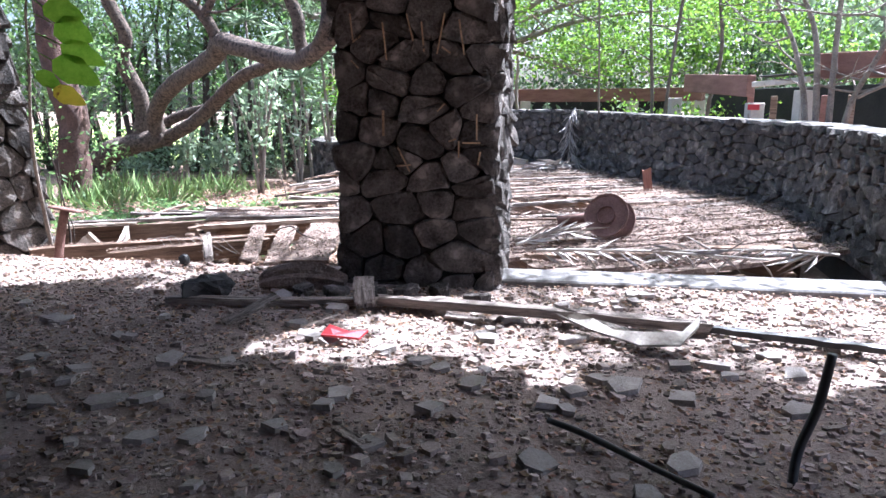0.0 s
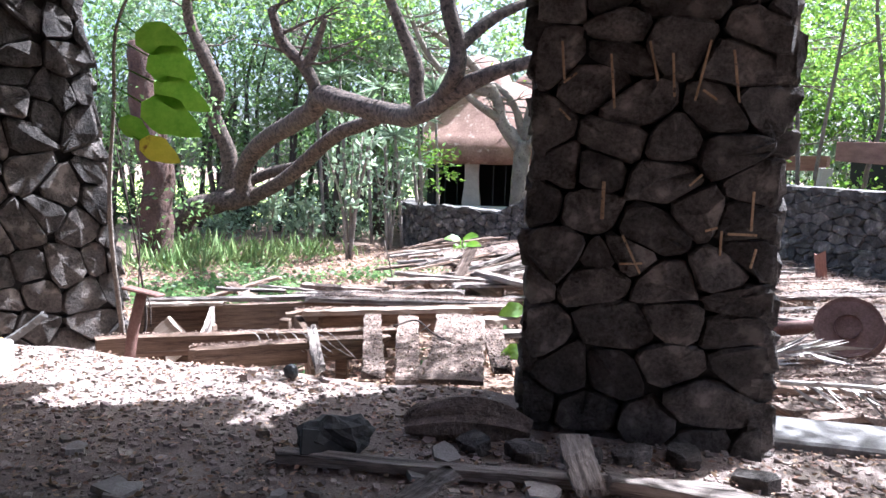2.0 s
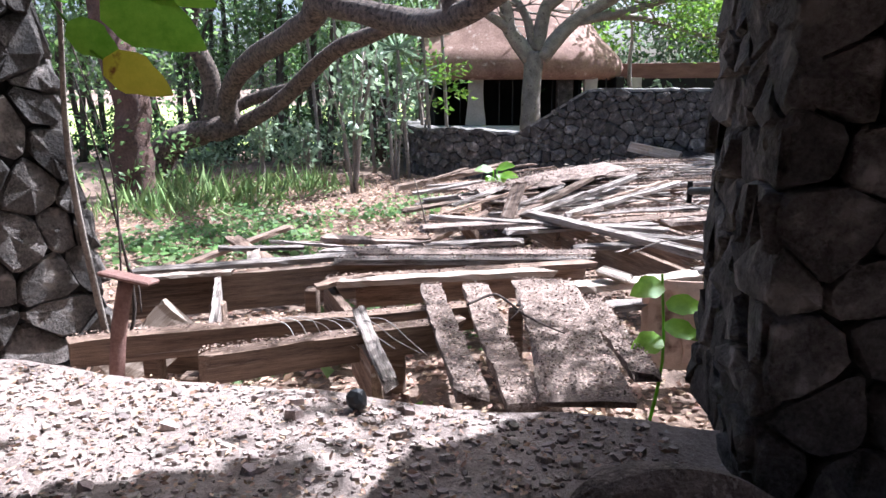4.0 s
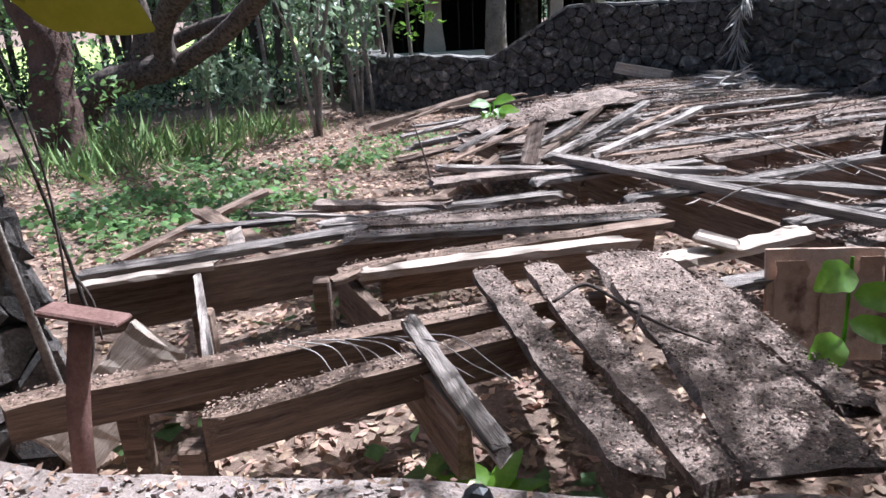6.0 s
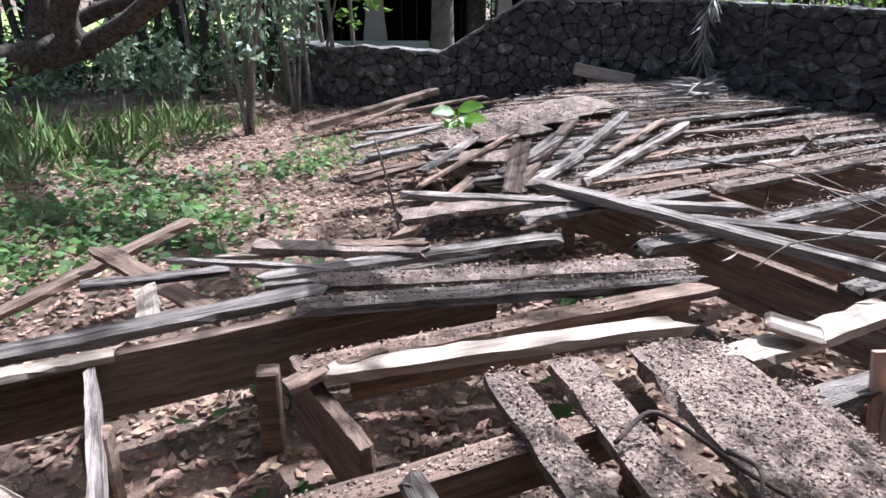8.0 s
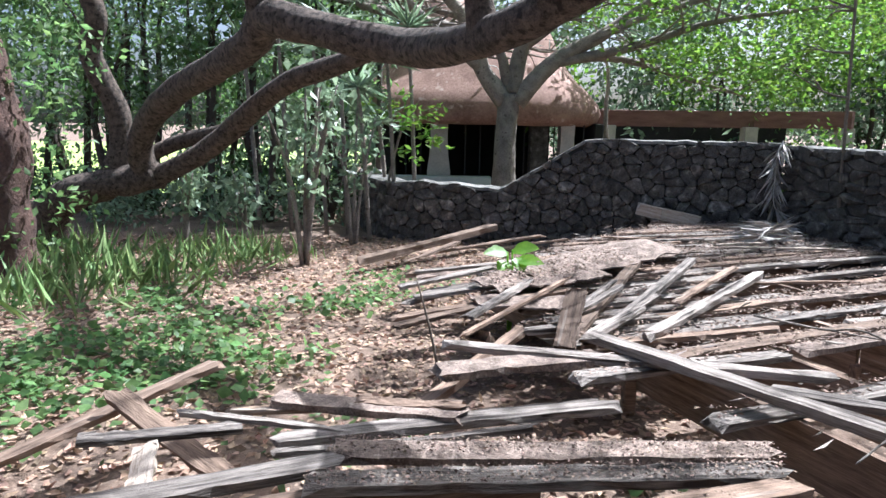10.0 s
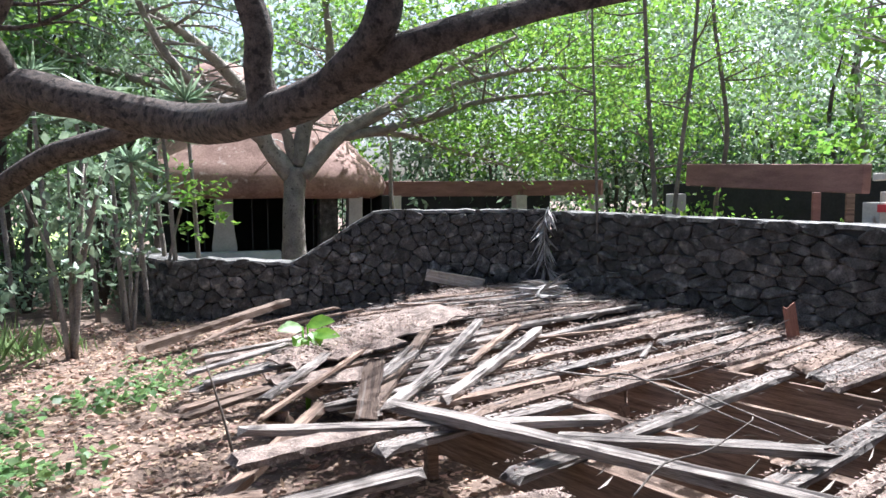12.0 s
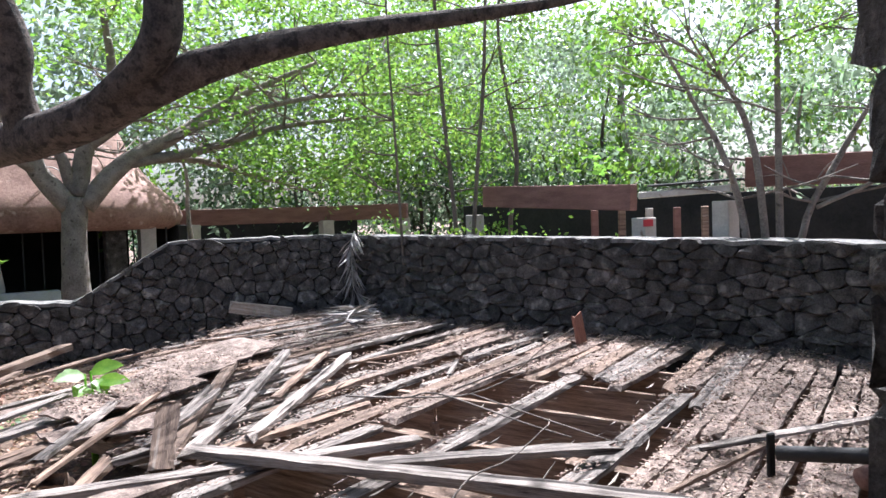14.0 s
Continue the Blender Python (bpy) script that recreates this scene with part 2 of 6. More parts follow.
def board(name, p0, p1, width, thick, material=None, parent=None, roll=0.0, label="", category="", group="", jag=0.06, warp=0.012):
    """One board from p0 to p1, its top face on that line."""
    seed_count[0] += 1
    me = board_mesh((Vector(p1) - Vector(p0)).length, width, thick, seed_count[0], jag, warp)
    me.materials.append(material or WOOD)
    me.name = name
    ob = new(name, me)
    ob.matrix_basis = along(p0, p1, roll)
    if parent is not None:
        ob.parent = parent
    return tagged(ob, label, category, group)


def loose(p0, p1, width, thick=0.04, material=None, roll=0.0, label="weathered broken board lying on the collapsed deck"):
    return board("loose_board", p0, p1, width, thick, material, None, roll, label, "board", "loose deck boards", 0.14, 0.008)


def smooth_path(pts, n=5):
    """Catmull-Rom through points of (x, y, z, radius)."""
    P = [np.array(p, float) for p in pts]
    P = [2 * P[0] - P[1]] + P + [2 * P[-1] - P[-2]]
    out = []
    for i in range(1, len(P) - 2):
        for k in range(n):
            t = k / n
            a, b, c, d = P[i - 1], P[i], P[i + 1], P[i + 2]
            out.append(0.5 * (2 * b + (c - a) * t + (2 * a - 5 * b + 4 * c - d) * t * t + (3 * b - a - 3 * c + d) * t ** 3))
    out.append(P[-2])
    return out


def tube_geo(pts, sides=9, n=5, rough=0.08, seed=1):
    path = smooth_path(pts, n)
    r = random.Random(seed)
    V, F = [], []
    up = Vector((0.3, 0.5, 0.8))
    for i, p in enumerate(path):
        a, b = path[max(i - 1, 0)], path[min(i + 1, len(path) - 1)]
        d = Vector(b[:3] - a[:3]).normalized()
        u = d.cross(up)
        u = (u if u.length > 0.05 else d.cross(Vector((1, 0, 0)))).normalized()
        v = d.cross(u)
        up = u.cross(d)
        for k in range(sides):
            an = 2 * math.pi * k / sides
            rad = max(p[3], 0.003) * (1 + 2.2 * rough * noise.noise((p[0] * 2.3 + math.cos(an) * 1.1 + seed, p[1] * 2.3 + math.sin(an) * 1.1, p[2] * 2.3)))
            V.append(Vector(p[:3]) + (u * math.cos(an) + v * math.sin(an)) * rad)
    for i in range(len(path) - 1):
        for k in range(sides):
            a, b = i * sides + k, i * sides + (k + 1) % sides
            F.append((a, b, b + sides, a + sides))
    F.append(tuple(reversed(range(sides))))
    F.append(tuple(range(len(V) - sides, len(V))))
    return V, F


def tube(name, pts, material, parent=None, sides=9, n=5, rough=0.08, seed=1, label=""):
    V, F = tube_geo(pts, sides, n, rough, seed)
    return mesh_ob(name, V, F, material, parent, label, True)


def joined_tubes(name, paths, material, parent=None, sides=6, n=4, rough=0.06, label=""):
    V, F = [], []
    for i, p in enumerate(paths):
        v, f = tube_geo(p, sides, n, rough, i)
        o = len(V)
        V += v
        F += [tuple(x + o for x in q) for q in f]
    return mesh_ob(name, V, F, material, parent, label, True)


def leaves(name, at, size, material, parent=None, label="", narrow=0.5, droop=0.3, flat=0.0, direction=None):
    """Many small folded leaves, one at each point. flat: 1 lies level."""
    C = np.asarray(at, float)
    n = len(C)
    d = nr.normal(size=(n, 3)) if direction is None else np.asarray(direction, float) + nr.normal(size=(n, 3)) * 0.15
    d[:, 2] = d[:, 2] * (1 - flat) - droop * (1 - flat)
    d /= np.linalg.norm(d, axis=1)[:, None]
    w = nr.normal(size=(n, 3))
    w[:, 2] *= 1 - 0.85 * flat
    w -= d * (w * d).sum(1)[:, None]
    w /= np.linalg.norm(w, axis=1)[:, None]
    nn = np.cross(d, w)
    s = (size * nr.uniform(0.6, 1.35, n))[:, None]
    base, tip = C, C + d * s
    mid = C + d * s * 0.45 + nn * s * 0.08
    L, R = mid + w * s * narrow * 0.5, mid - w * s * narrow * 0.5
    V = np.stack([base, L, tip, R], 1).reshape(-1, 3)
    i = np.arange(n) * 4
    F = np.concatenate([np.stack([i, i + 1, i + 2], 1), np.stack([i, i + 2, i + 3], 1)])
    me = bpy.data.meshes.new(name)
    me.vertices.add(len(V))
    me.vertices.foreach_set("co", V.ravel())
    me.loops.add(F.size)
    me.loops.foreach_set("vertex_index", F.ravel().astype(np.int32))
    me.polygons.add(len(F))
    me.polygons.foreach_set("loop_start", np.arange(len(F), dtype=np.int32) * 3)
    me.polygons.foreach_set("loop_total", np.full(len(F), 3, dtype=np.int32))
    me.materials.append(material)
    me.update(calc_edges=True)
    ob = new(name, me)
    if parent is not None:
        ob.parent = parent
    if label:
        ob["label"] = label
    return ob


def clumps(centres, per, spread, flatten=0.7):
    C = np.repeat(np.asarray(centres, float), per, axis=0)
    return C + nr.normal(size=C.shape) * np.array([spread, spread, spread * flatten])


# ---- stone laying ----
def clip_poly(poly, px, py, nx, ny):
    out = []
    for i in range(len(poly)):
        a, b = poly[i - 1], poly[i]
        da, db = (a[0] - px) * nx + (a[1] - py) * ny, (b[0] - px) * nx + (b[1] - py) * ny
        if (da < 0) != (db < 0):
            t = da / (da - db)
            out.append((a[0] + (b[0] - a[0]) * t, a[1] + (b[1] - a[1]) * t))
        if db < 0:
            out.append(b)
    return out


def cells(width, z0, z1, sx, sz, seed):
    """Irregular fitted stones over a face: polygons in (along, up)."""
    r = random.Random(seed)
    k_z = sx / sz
    pts, row, z = [], 0, z0
    while z < z1:
        u = (row % 2) * sx * 0.5 - sx * 0.2
        while u < width + sx * 0.4:
            if r.random() > 0.13:
                pts.append((u + r.uniform(-0.46, 0.46) * sx, z + r.uniform(-0.46, 0.46) * sz + sz * 0.4))
            u += sx * r.choice((0.75, 1.0, 1.3))
        z += sz
        row += 1
    out = []
    for i, p in enumerate(pts):
        poly = [(0, z0 * k_z), (width, z0 * k_z), (width, z1 * k_z), (0, z1 * k_z)]
        for j, q in enumerate(pts):
            if i != j and abs(q[0] - p[0]) < 3 * sx and abs(q[1] - p[1]) < 3 * sz:
                poly = clip_poly(poly, (p[0] + q[0]) / 2, (p[1] + q[1]) * k_z / 2, q[0] - p[0], (q[1] - p[1]) * k_z)
                if len(poly) < 3:
                    break
        poly = [(a, b / k_z) for a, b in poly]
        if len(poly) >= 3:
            area = 0.5 * abs(sum(poly[k - 1][0] * poly[k][1] - poly[k][0] * poly[k - 1][1] for k in range(len(poly))))
            if area > 0.15 * sx * sz:
                out.append(poly)
    return out


def stone_geo(poly, place, depth, r, gap=0.007):
    cx, cy = sum(p[0] for p in poly) / len(poly), sum(p[1] for p in poly) / len(poly)
    size = math.sqrt(sum((p[0] - cx) ** 2 + (p[1] - cy) ** 2 for p in poly) / len(poly))
    pts = []
    for k, p in enumerate(poly):
        q = poly[(k + 1) % len(poly)]
        if math.dist(p, q) < 0.12 * size:
            continue
        for f in (0.12 + r.uniform(0, 0.1), 0.84 + r.uniform(-0.1, 0.06)):
            pts.append((p[0] + (q[0] - p[0]) * f, p[1] + (q[1] - p[1]) * f))
    poly = pts if len(pts) > 4 else poly
    n = len(poly)
    d = depth * r.uniform(0.65, 1.25)
    tx, ty = r.uniform(-0.16, 0.16), r.uniform(-0.2, 0.12)
    V = []
    for k_s, h in ((1 - gap / size, -0.03), (1 - gap / size, d * 0.62), (0.87, d)):
        for p in poly:
            ox, oy = (p[0] - cx) * k_s, (p[1] - cy) * k_s
            j = r.uniform(-0.06, 0.06) * size
            hh = h + (tx * ox + ty * oy if h > 0 else 0) + (r.uniform(-0.28, 0.15) * d if k_s < 0.9 else 0)
            V.append(place(cx + ox + j, cy + oy + j, hh))
    V.append(place(cx, cy, d * r.uniform(0.8, 1.2)))
    F = []
    for ring in (0, 1):
        for k in range(n):
            a, b = ring * n + k, ring * n + (k + 1) % n
            F.append((a, b, b + n, a + n))
    for k in range(n):
        F.append((2 * n + k, 2 * n + (k + 1) % n, 3 * n))
    return V, F


def lay(parent, polys, place, depth, seed, limit=300, material=None, keep=None):
    """Stones as pieces of the wall; those past the limit are joined."""
    r = random.Random(seed)
    rest_v, rest_f, count = [], [], 0
    for poly in polys:
        V, F = stone_geo(poly, place, depth, r)
        if keep and not keep(poly):
            continue
        if count < limit:
            mesh_ob("stone", V, F, material or LAVA, parent)
            count += 1
        else:
            o = len(rest_v)
            rest_v += V
            rest_f += [tuple(x + o for x in f) for f in F]
    if rest_v:
        tagged(mesh_ob("small_stones", rest_v, rest_f, material or LAVA, parent), kind="stuff")


def stone_pier(name, corner, turn, width, depth, z0, z1, label, sx=0.3, sz=0.24, seed=3, batter=0.0):
    """A rectangular pier of fitted lava stone. corner: its front right corner."""
    c, s = math.cos(radians(turn)), math.sin(radians(turn))
    ax, ay = Vector((c, s)), Vector((-s, c))
    o = Vector(corner) - ax * width
    root = empty(name, label, "stone pillar", kind="")
    V = []
    for z in (z0, z1):
        for u, v in ((0.05, 0.05), (width - 0.05, 0.05), (width - 0.05, depth - 0.05), (0.05, depth - 0.05)):
            p = o + ax * (u - batter * z * u / width) + ay * v
            V.append((p.x, p.y, z))
    mesh_ob("core", V, [(3, 2, 1, 0), (4, 5, 6, 7), (0, 1, 5, 4), (1, 2, 6, 5), (2, 3, 7, 6), (3, 0, 4, 7)], MORTAR, root, "dark mortar")
    for k, (start, along_d, out_d, w) in enumerate(((o, ax, -ay, width), (o + ax * width, ay, ax, depth), (o + ax * width + ay * depth, -ax, ay, width), (o + ay * depth, -ay, -ax, depth))):
        def place(u, z, h, start=start, along_d=along_d, out_d=out_d):
            p = start + along_d * u + out_d * (h - 0.05)
            p -= ax * (batter * z * (p - o).dot(ax) / width)
            return (p.x, p.y, z)
        lay(root, cells(w, z0, z1, sx, sz, seed + k), place, 0.085, seed + 50 + k, 75)
    return root, o, ax, ay


# ---- ground and floor ----
def soil(x, y):
    return -0.64 + 0.10 * noise.noise((x * 0.22, y * 0.22, 3.1)) + 0.03 * noise.noise((x * 1.3, y * 1.3, 8))


def sheet(name, xs, ys, height, material, label, category, smooth=True):
    V = [(x, y, height(x, y)) for y in ys for x in xs]
    n = len(xs)
    F = [(j * n + i, j * n + i + 1, (j + 1) * n + i + 1, (j + 1) * n + i) for j in range(len(ys) - 1) for i in range(n - 1)]
    return tagged(mesh_ob(name, V, F, material, None, "", smooth), label, category, kind="structure")


gx = [-500, -200, -90, -50] + [-30 + 0.5 * i for i in range(121)] + [50, 90, 200, 500]
gy = [-500, -200, -90, -40] + [-10 + 0.5 * i for i in range(101)] + [55, 90, 200, 500]
sheet("ground", gx, gy, soil, LITTERGROUND, "brown garden soil covered in dry leaf litter", "ground")
sheet("lawn", [-60 + 2 * i for i in range(28)], [26.5 + 2 * i for i in range(18)], lambda x, y: -0.45 + 0.012 * (y - 26), LAWN, "sunlit yellow-green lawn beyond the trees", "lawn")


def edge_y(x):
    return 6.1 - 0.155 * x + 0.07 * noise.noise((x * 1.7, 0, 5))


def floor_z(x, y):
    return 0.03 * noise.noise((x * 0.8, y * 0.8, 1)) + 0.018 * noise.noise((x * 3.1, y * 3.1, 7)) + 0.012 * noise.noise((x * 9, y * 9, 2))


V, F = [], []
NX, NY = 150, 130
for i in range(NX + 1):
    x = -9 + 13.2 * i / NX
    for j in range(NY + 1):
        f = j / NY
        y = -6 + (edge_y(x) + 6) * (1 - (1 - f) ** 1.5)
        V.append((x, y, floor_z(x, y)))
    V.append((x, edge_y(x) - 0.02, -0.85))
for i in range(NX):
    for j in range(NY + 1):
        a = i * (NY + 2) + j
        F.append((a, a + NY + 2, a + NY + 3, a + 1))
tagged(mesh_ob("floor", V, F, DIRT, None, "", True), "rubble-strewn dirt floor of the ruined pavilion", "floor", kind="structure")

# kerb strip of bare concrete
ang = math.atan(-0.155)
kerb = part("pavement", box_bm(3.8, 0.42, 0.16, 0.015, Matrix.Translation((2.35, 5.52, -0.035)) @ Matrix.Rotation(ang, 4, "Z")), CONCRETE, None)
tagged(kerb, "bare grey concrete kerb strip along the floor edge", "kerb", kind="structure")

# ---- stone walls ----
class Run:
    def __init__(self, pts):
        self.p = [Vector(q[:2]) for q in smooth_path([(a, b, 0, 0) for a, b in pts], 6)]
        self.s = [0]
        for a, b in zip(self.p, self.p[1:]):
            self.s.append(self.s[-1] + (b - a).length)

    def at(self, u):
        u = min(max(u, 0), self.s[-1] - 1e-4)
        k = next(i for i in range(len(self.s) - 1) if self.s[i + 1] > u)
        d = (self.p[k + 1] - self.p[k]).normalized()
        return self.p[k] + d * (u - self.s[k]), d, Vector((-d.y, d.x))


def stone_wall(name, pts, top, label, sx, sz, seed, z0=-0.72, thick=0.5):
    run = Run(pts)
    root = empty(name, label, "stone wall", kind="structure")
    U = [run.s[-1] * i / 60 for i in range(61)]
    V, F, CV = [], [], []
    for u in U:
        p, d, o = run.at(u)
        t = top(p.x, p.y)
        for h, z in ((-0.03, z0), (-0.03, t - 0.06), (-thick, t - 0.06), (-thick, z0)):
            V.append((p.x + o.x * h, p.y + o.y * h, z))
        wob = 0.02 * noise.noise((u * 3, 1, seed))
        for h, z in ((0.02 + wob, t - 0.06), (0.02 + wob, t - 0.005), (-thick - 0.02, t + 0.005), (-thick - 0.02, t - 0.06)):
            CV.append((p.x + o.x * h, p.y + o.y * h, z + 0.03 * noise.noise((u * 4, 9, seed))))
    for i in range(60):
        for j in range(4):
            a, b = i * 4 + j, i * 4 + (j + 1) % 4
            F.append((a, a + 4, b + 4, b))
    F += [(0, 1, 2, 3), (243, 242, 241, 240)]
    mesh_ob("core", V, F, MORTAR, root, "dark mortar")
    mesh_ob("coping", CV, F, COPING, root, "pale crumbling mortar cap")

    def place(u, z, h):
        p, d, o = run.at(u)
        return (p.x + o.x * (h - 0.03), p.y + o.y * (h - 0.03), min(z, top(p.x, p.y) + 0.01))

    def keep(poly):
        u, z = sum(q[0] for q in poly) / len(poly), sum(q[1] for q in poly) / len(poly)
        p, d, o = run.at(u)
        return z < top(p.x, p.y) - 0.02
    polys = cells(run.s[-1], -0.3 if name == "wall_east" else z0, 1.5, sx, sz, seed)
    lay(root, polys, place, 0.085, seed + 9, 300, None, keep)
    return root


def top_east(x, y):
    return 1.19 + 0.02 * (y - 8)


def top_north(x, y):
    if x > 0.35:
        return 1.42
    if x > -1.2:
        return 0.40 + (x + 1.2) * 0.66
    return 0.42 + 0.10 * min(1, (-1.2 - x) * 1.2) + 0.05 * noise.noise((x * 2, 0, 4))


stone_wall("wall_east", [(4.05, 5.2), (4.35, 6.6), (4.85, 8.4), (5.2, 10.4), (4.85, 12.2), (4.2, 14.6), (3.8, 16.4), (3.5, 17.9)], top_east, "chest-high dark lava stone garden wall, curving", 0.30, 0.15, 21)
stone_wall("wall_north", [(3.48, 17.93), (1.5, 18.75), (-1.3, 19.5), (-2.6, 19.6), (-3.5, 20.1), (-4.0, 21.6), (-4.3, 24.5)], top_north, "dark lava stone wall with a broken sloping end", 0.215, 0.19, 22)

pillar, P_O, P_X, P_Y = stone_pier("stone_pillar", (0.42, 5.45), -9, 1.29, 1.44, -0.1, 3.05, "square lava stone pillar with chalk scrawls on its dark face", 0.28, 0.21, 31)
stone_pier("stone_pillar", (-4.42, 7.72), 42, 1.9, 1.0, -0.75, 3.05, "lava stone pillar at the broken deck edge, vine beside it", 0.25, 0.25, 41, 0.115)
tagged(pillar, group="")


def chalk(u, z, du, dz, w=0.013):
    """A chalk stroke on the pillar's front."""
    ln = math.hypot(du, dz)
    bm = box_bm(ln, 0.006, w, 0.002)
    bmesh.ops.transform(bm, matrix=Matrix.Rotation(-math.atan2(dz, du), 4, "Y"), verts=bm.verts)
    p = P_O + P_X * u - P_Y * 0.075
    ob = part("chalk_mark", bm, CHALK, pillar, "ochre chalk scrawl")
    ob.matrix_basis = Matrix.Translation((p.x, p.y, z)) @ Matrix.Rotation(radians(-9), 4, "Z")


for args in ((0.16, 2.06, 0.02, -0.2), (0.2, 1.97, 0.07, 0.05), (0.42, 1.95, 0.03, -0.28), (0.62, 2.05, -0.05, 0.2), (0.72, 1.98, 0.02, -0.22), (0.86, 2.0, 0.06, 0.3), (0.9, 1.88, 0.07, -0.05),
             (1.02, 1.97, -0.04, 0.26), (0.18, 1.78, 0.06, -0.06), (0.40, 1.33, 0.0, 0.2, 0.02), (0.56, 1.05, 0.10, -0.2), (0.56, 1.0, 0.12, 0.01), (0.95, 1.2, 0.06, 0.02), (1.0, 1.13, 0.0, 0.13), (1.14, 1.3, 0.0, 0.2), (1.10, 1.18, 0.14, 0.0), (1.16, 1.06, 0.02, 0.1), (0.86, 1.45, 0.06, 0.06)):
    chalk(*args)

# ---- roof of the pavilion: lintel; unseen ceiling boards and walls that shape its light ----
root = empty("ceiling", "unseen dark timber ceiling that shades the pavilion", "ceiling", kind="structure")
V, F = [], []
for i in range(44):
    x0 = -9.5 + i * 0.33
    # unseen boards; their front edge sets where the sun reaches the floor
    spans = [(-6.3, (6.6 - 0.155 * x0 + rng.uniform(-0.3, 0.3) if x0 < 0.3 else 4.95 + rng.uniform(-0.35, 0.3)))]
    for a, b in spans:
        z = 3.12 + rng.uniform(-0.01, 0.01)
        k = len(V)
        V += [(x0, a, z), (x0 + 0.325, a, z), (x0 + 0.325, b, z), (x0, b, z), (x0, a, z + 0.05), (x0 + 0.325, a, z + 0.05), (x0 + 0.325, b, z + 0.05), (x0, b, z + 0.05)]
        F += [tuple(k + q for q in f) for f in ((3, 2, 1, 0), (4, 5, 6, 7), (0, 1, 5, 4), (1, 2, 6, 5), (2, 3, 7, 6), (3, 0, 4, 7))]
mesh_ob("ceiling_boards", V, F, CEILWOOD, root)
lintel = empty("lintel", "splintered red-brown timber lintel between the stone pillars", "beam", kind="structure")
for k in range(5):
    board("timber", (-4.9, 6.95 - 0.02 * k, 2.80 - 0.004 * k + 0.05 * k), (-0.75, 6.3 - 0.02 * k, 2.88 + 0.05 * k), 0.30 - 0.02 * k, 0.055, WOODBROWN if k % 2 == 0 else CEILWOOD, lintel, 0, jag=0.2)
# walls added out of view; their lengths set how much light enters
for nm, a, b in (("wall_west", (-9, -6), (-9, 4.0)), ("wall_south", (-9, -6), (4.2, -6)), ("wall_side", (4.2, -6), (4.2, -2.6))):
    a, b = Vector(a), Vector(b)
    d = b - a
    part_ob = part(nm, box_bm(d.length, 0.4, 3.9, 0.01, Matrix.Translation(((a.x + b.x) / 2, (a.y + b.y) / 2, 1.1)) @ Matrix.Rotation(math.atan2(d.y, d.x), 4, "Z")), LAVA, None)
    tagged(part_ob, "unseen dark stone wall added to keep light out of the pavilion", "wall", kind="structure")

# ---- collapsed deck ----
DECK_TURN = radians(21)
DU, DV = Vector((math.cos(DECK_TURN), math.sin(DECK_TURN))), Vector((-math.sin(DECK_TURN), math.cos(DECK_TURN)))
D0 = Vector((0.0, 8.0))


def deck(u, v):
    p = D0 + DU * u + DV * v
    return p


def left_of(y):
    return float(np.interp(y, [6, 8.2, 9.4, 10.4, 11.5, 12.5, 14, 16, 18], [0.7, 0.2, -0.6, -1.5, -1.7, -2.0, -2.0, -0.6, 1.4]))


def right_of(y):
    return float(np.interp(y, [5, 6.6, 8.4, 10.4, 12.2, 14.6, 16.4, 17.9], [3.9, 4.2, 4.65, 5.05, 4.68, 4.05, 3.65, 3.3]))


frame_root = empty("ruined_deck", "grey timber joists of the collapsed deck on short posts", "deck frame")
for k in range(9):
    u = -3.6 + k * 0.98
    run_v = [v * 0.25 for v in range(-8, 44) if left_of(deck(u, v * 0.25).y) - 0.1 < deck(u, v * 0.25).x < right_of(deck(u, v * 0.25).y) - 0.15 and deck(u, v * 0.25).y > edge_y(deck(u, v * 0.25).x) + 0.25]
    if len(run_v) < 5:
        continue
    lo, hi = run_v[0], run_v[-1]
    while lo < hi - 0.6:
        nxt = min(lo + rng.uniform(2.2, 3.4), hi)
        a, b = deck(u + rng.uniform(-0.05, 0.05), lo), deck(u + rng.uniform(-0.05, 0.05), nxt)
        board("joist", (a.x, a.y, -0.06), (b.x, b.y, -0.06), 0.055, 0.36, WOODBROWN, frame_root, jag=0.03, warp=0.01)
        pm = part("post", box_bm(0.1, 0.1, 0.5, 0.01), WOODBROWN, frame_root)
        pm.matrix_basis = Matrix.Translation((a.x, a.y, -0.56))
        lo = nxt
# boards still lying on it, row by row; the middle has fallen in
def fallen_in(u, v):
    return -2.2 < u < 3.3 - 0.25 * abs(v - 2) and 0.75 < v < 2.85


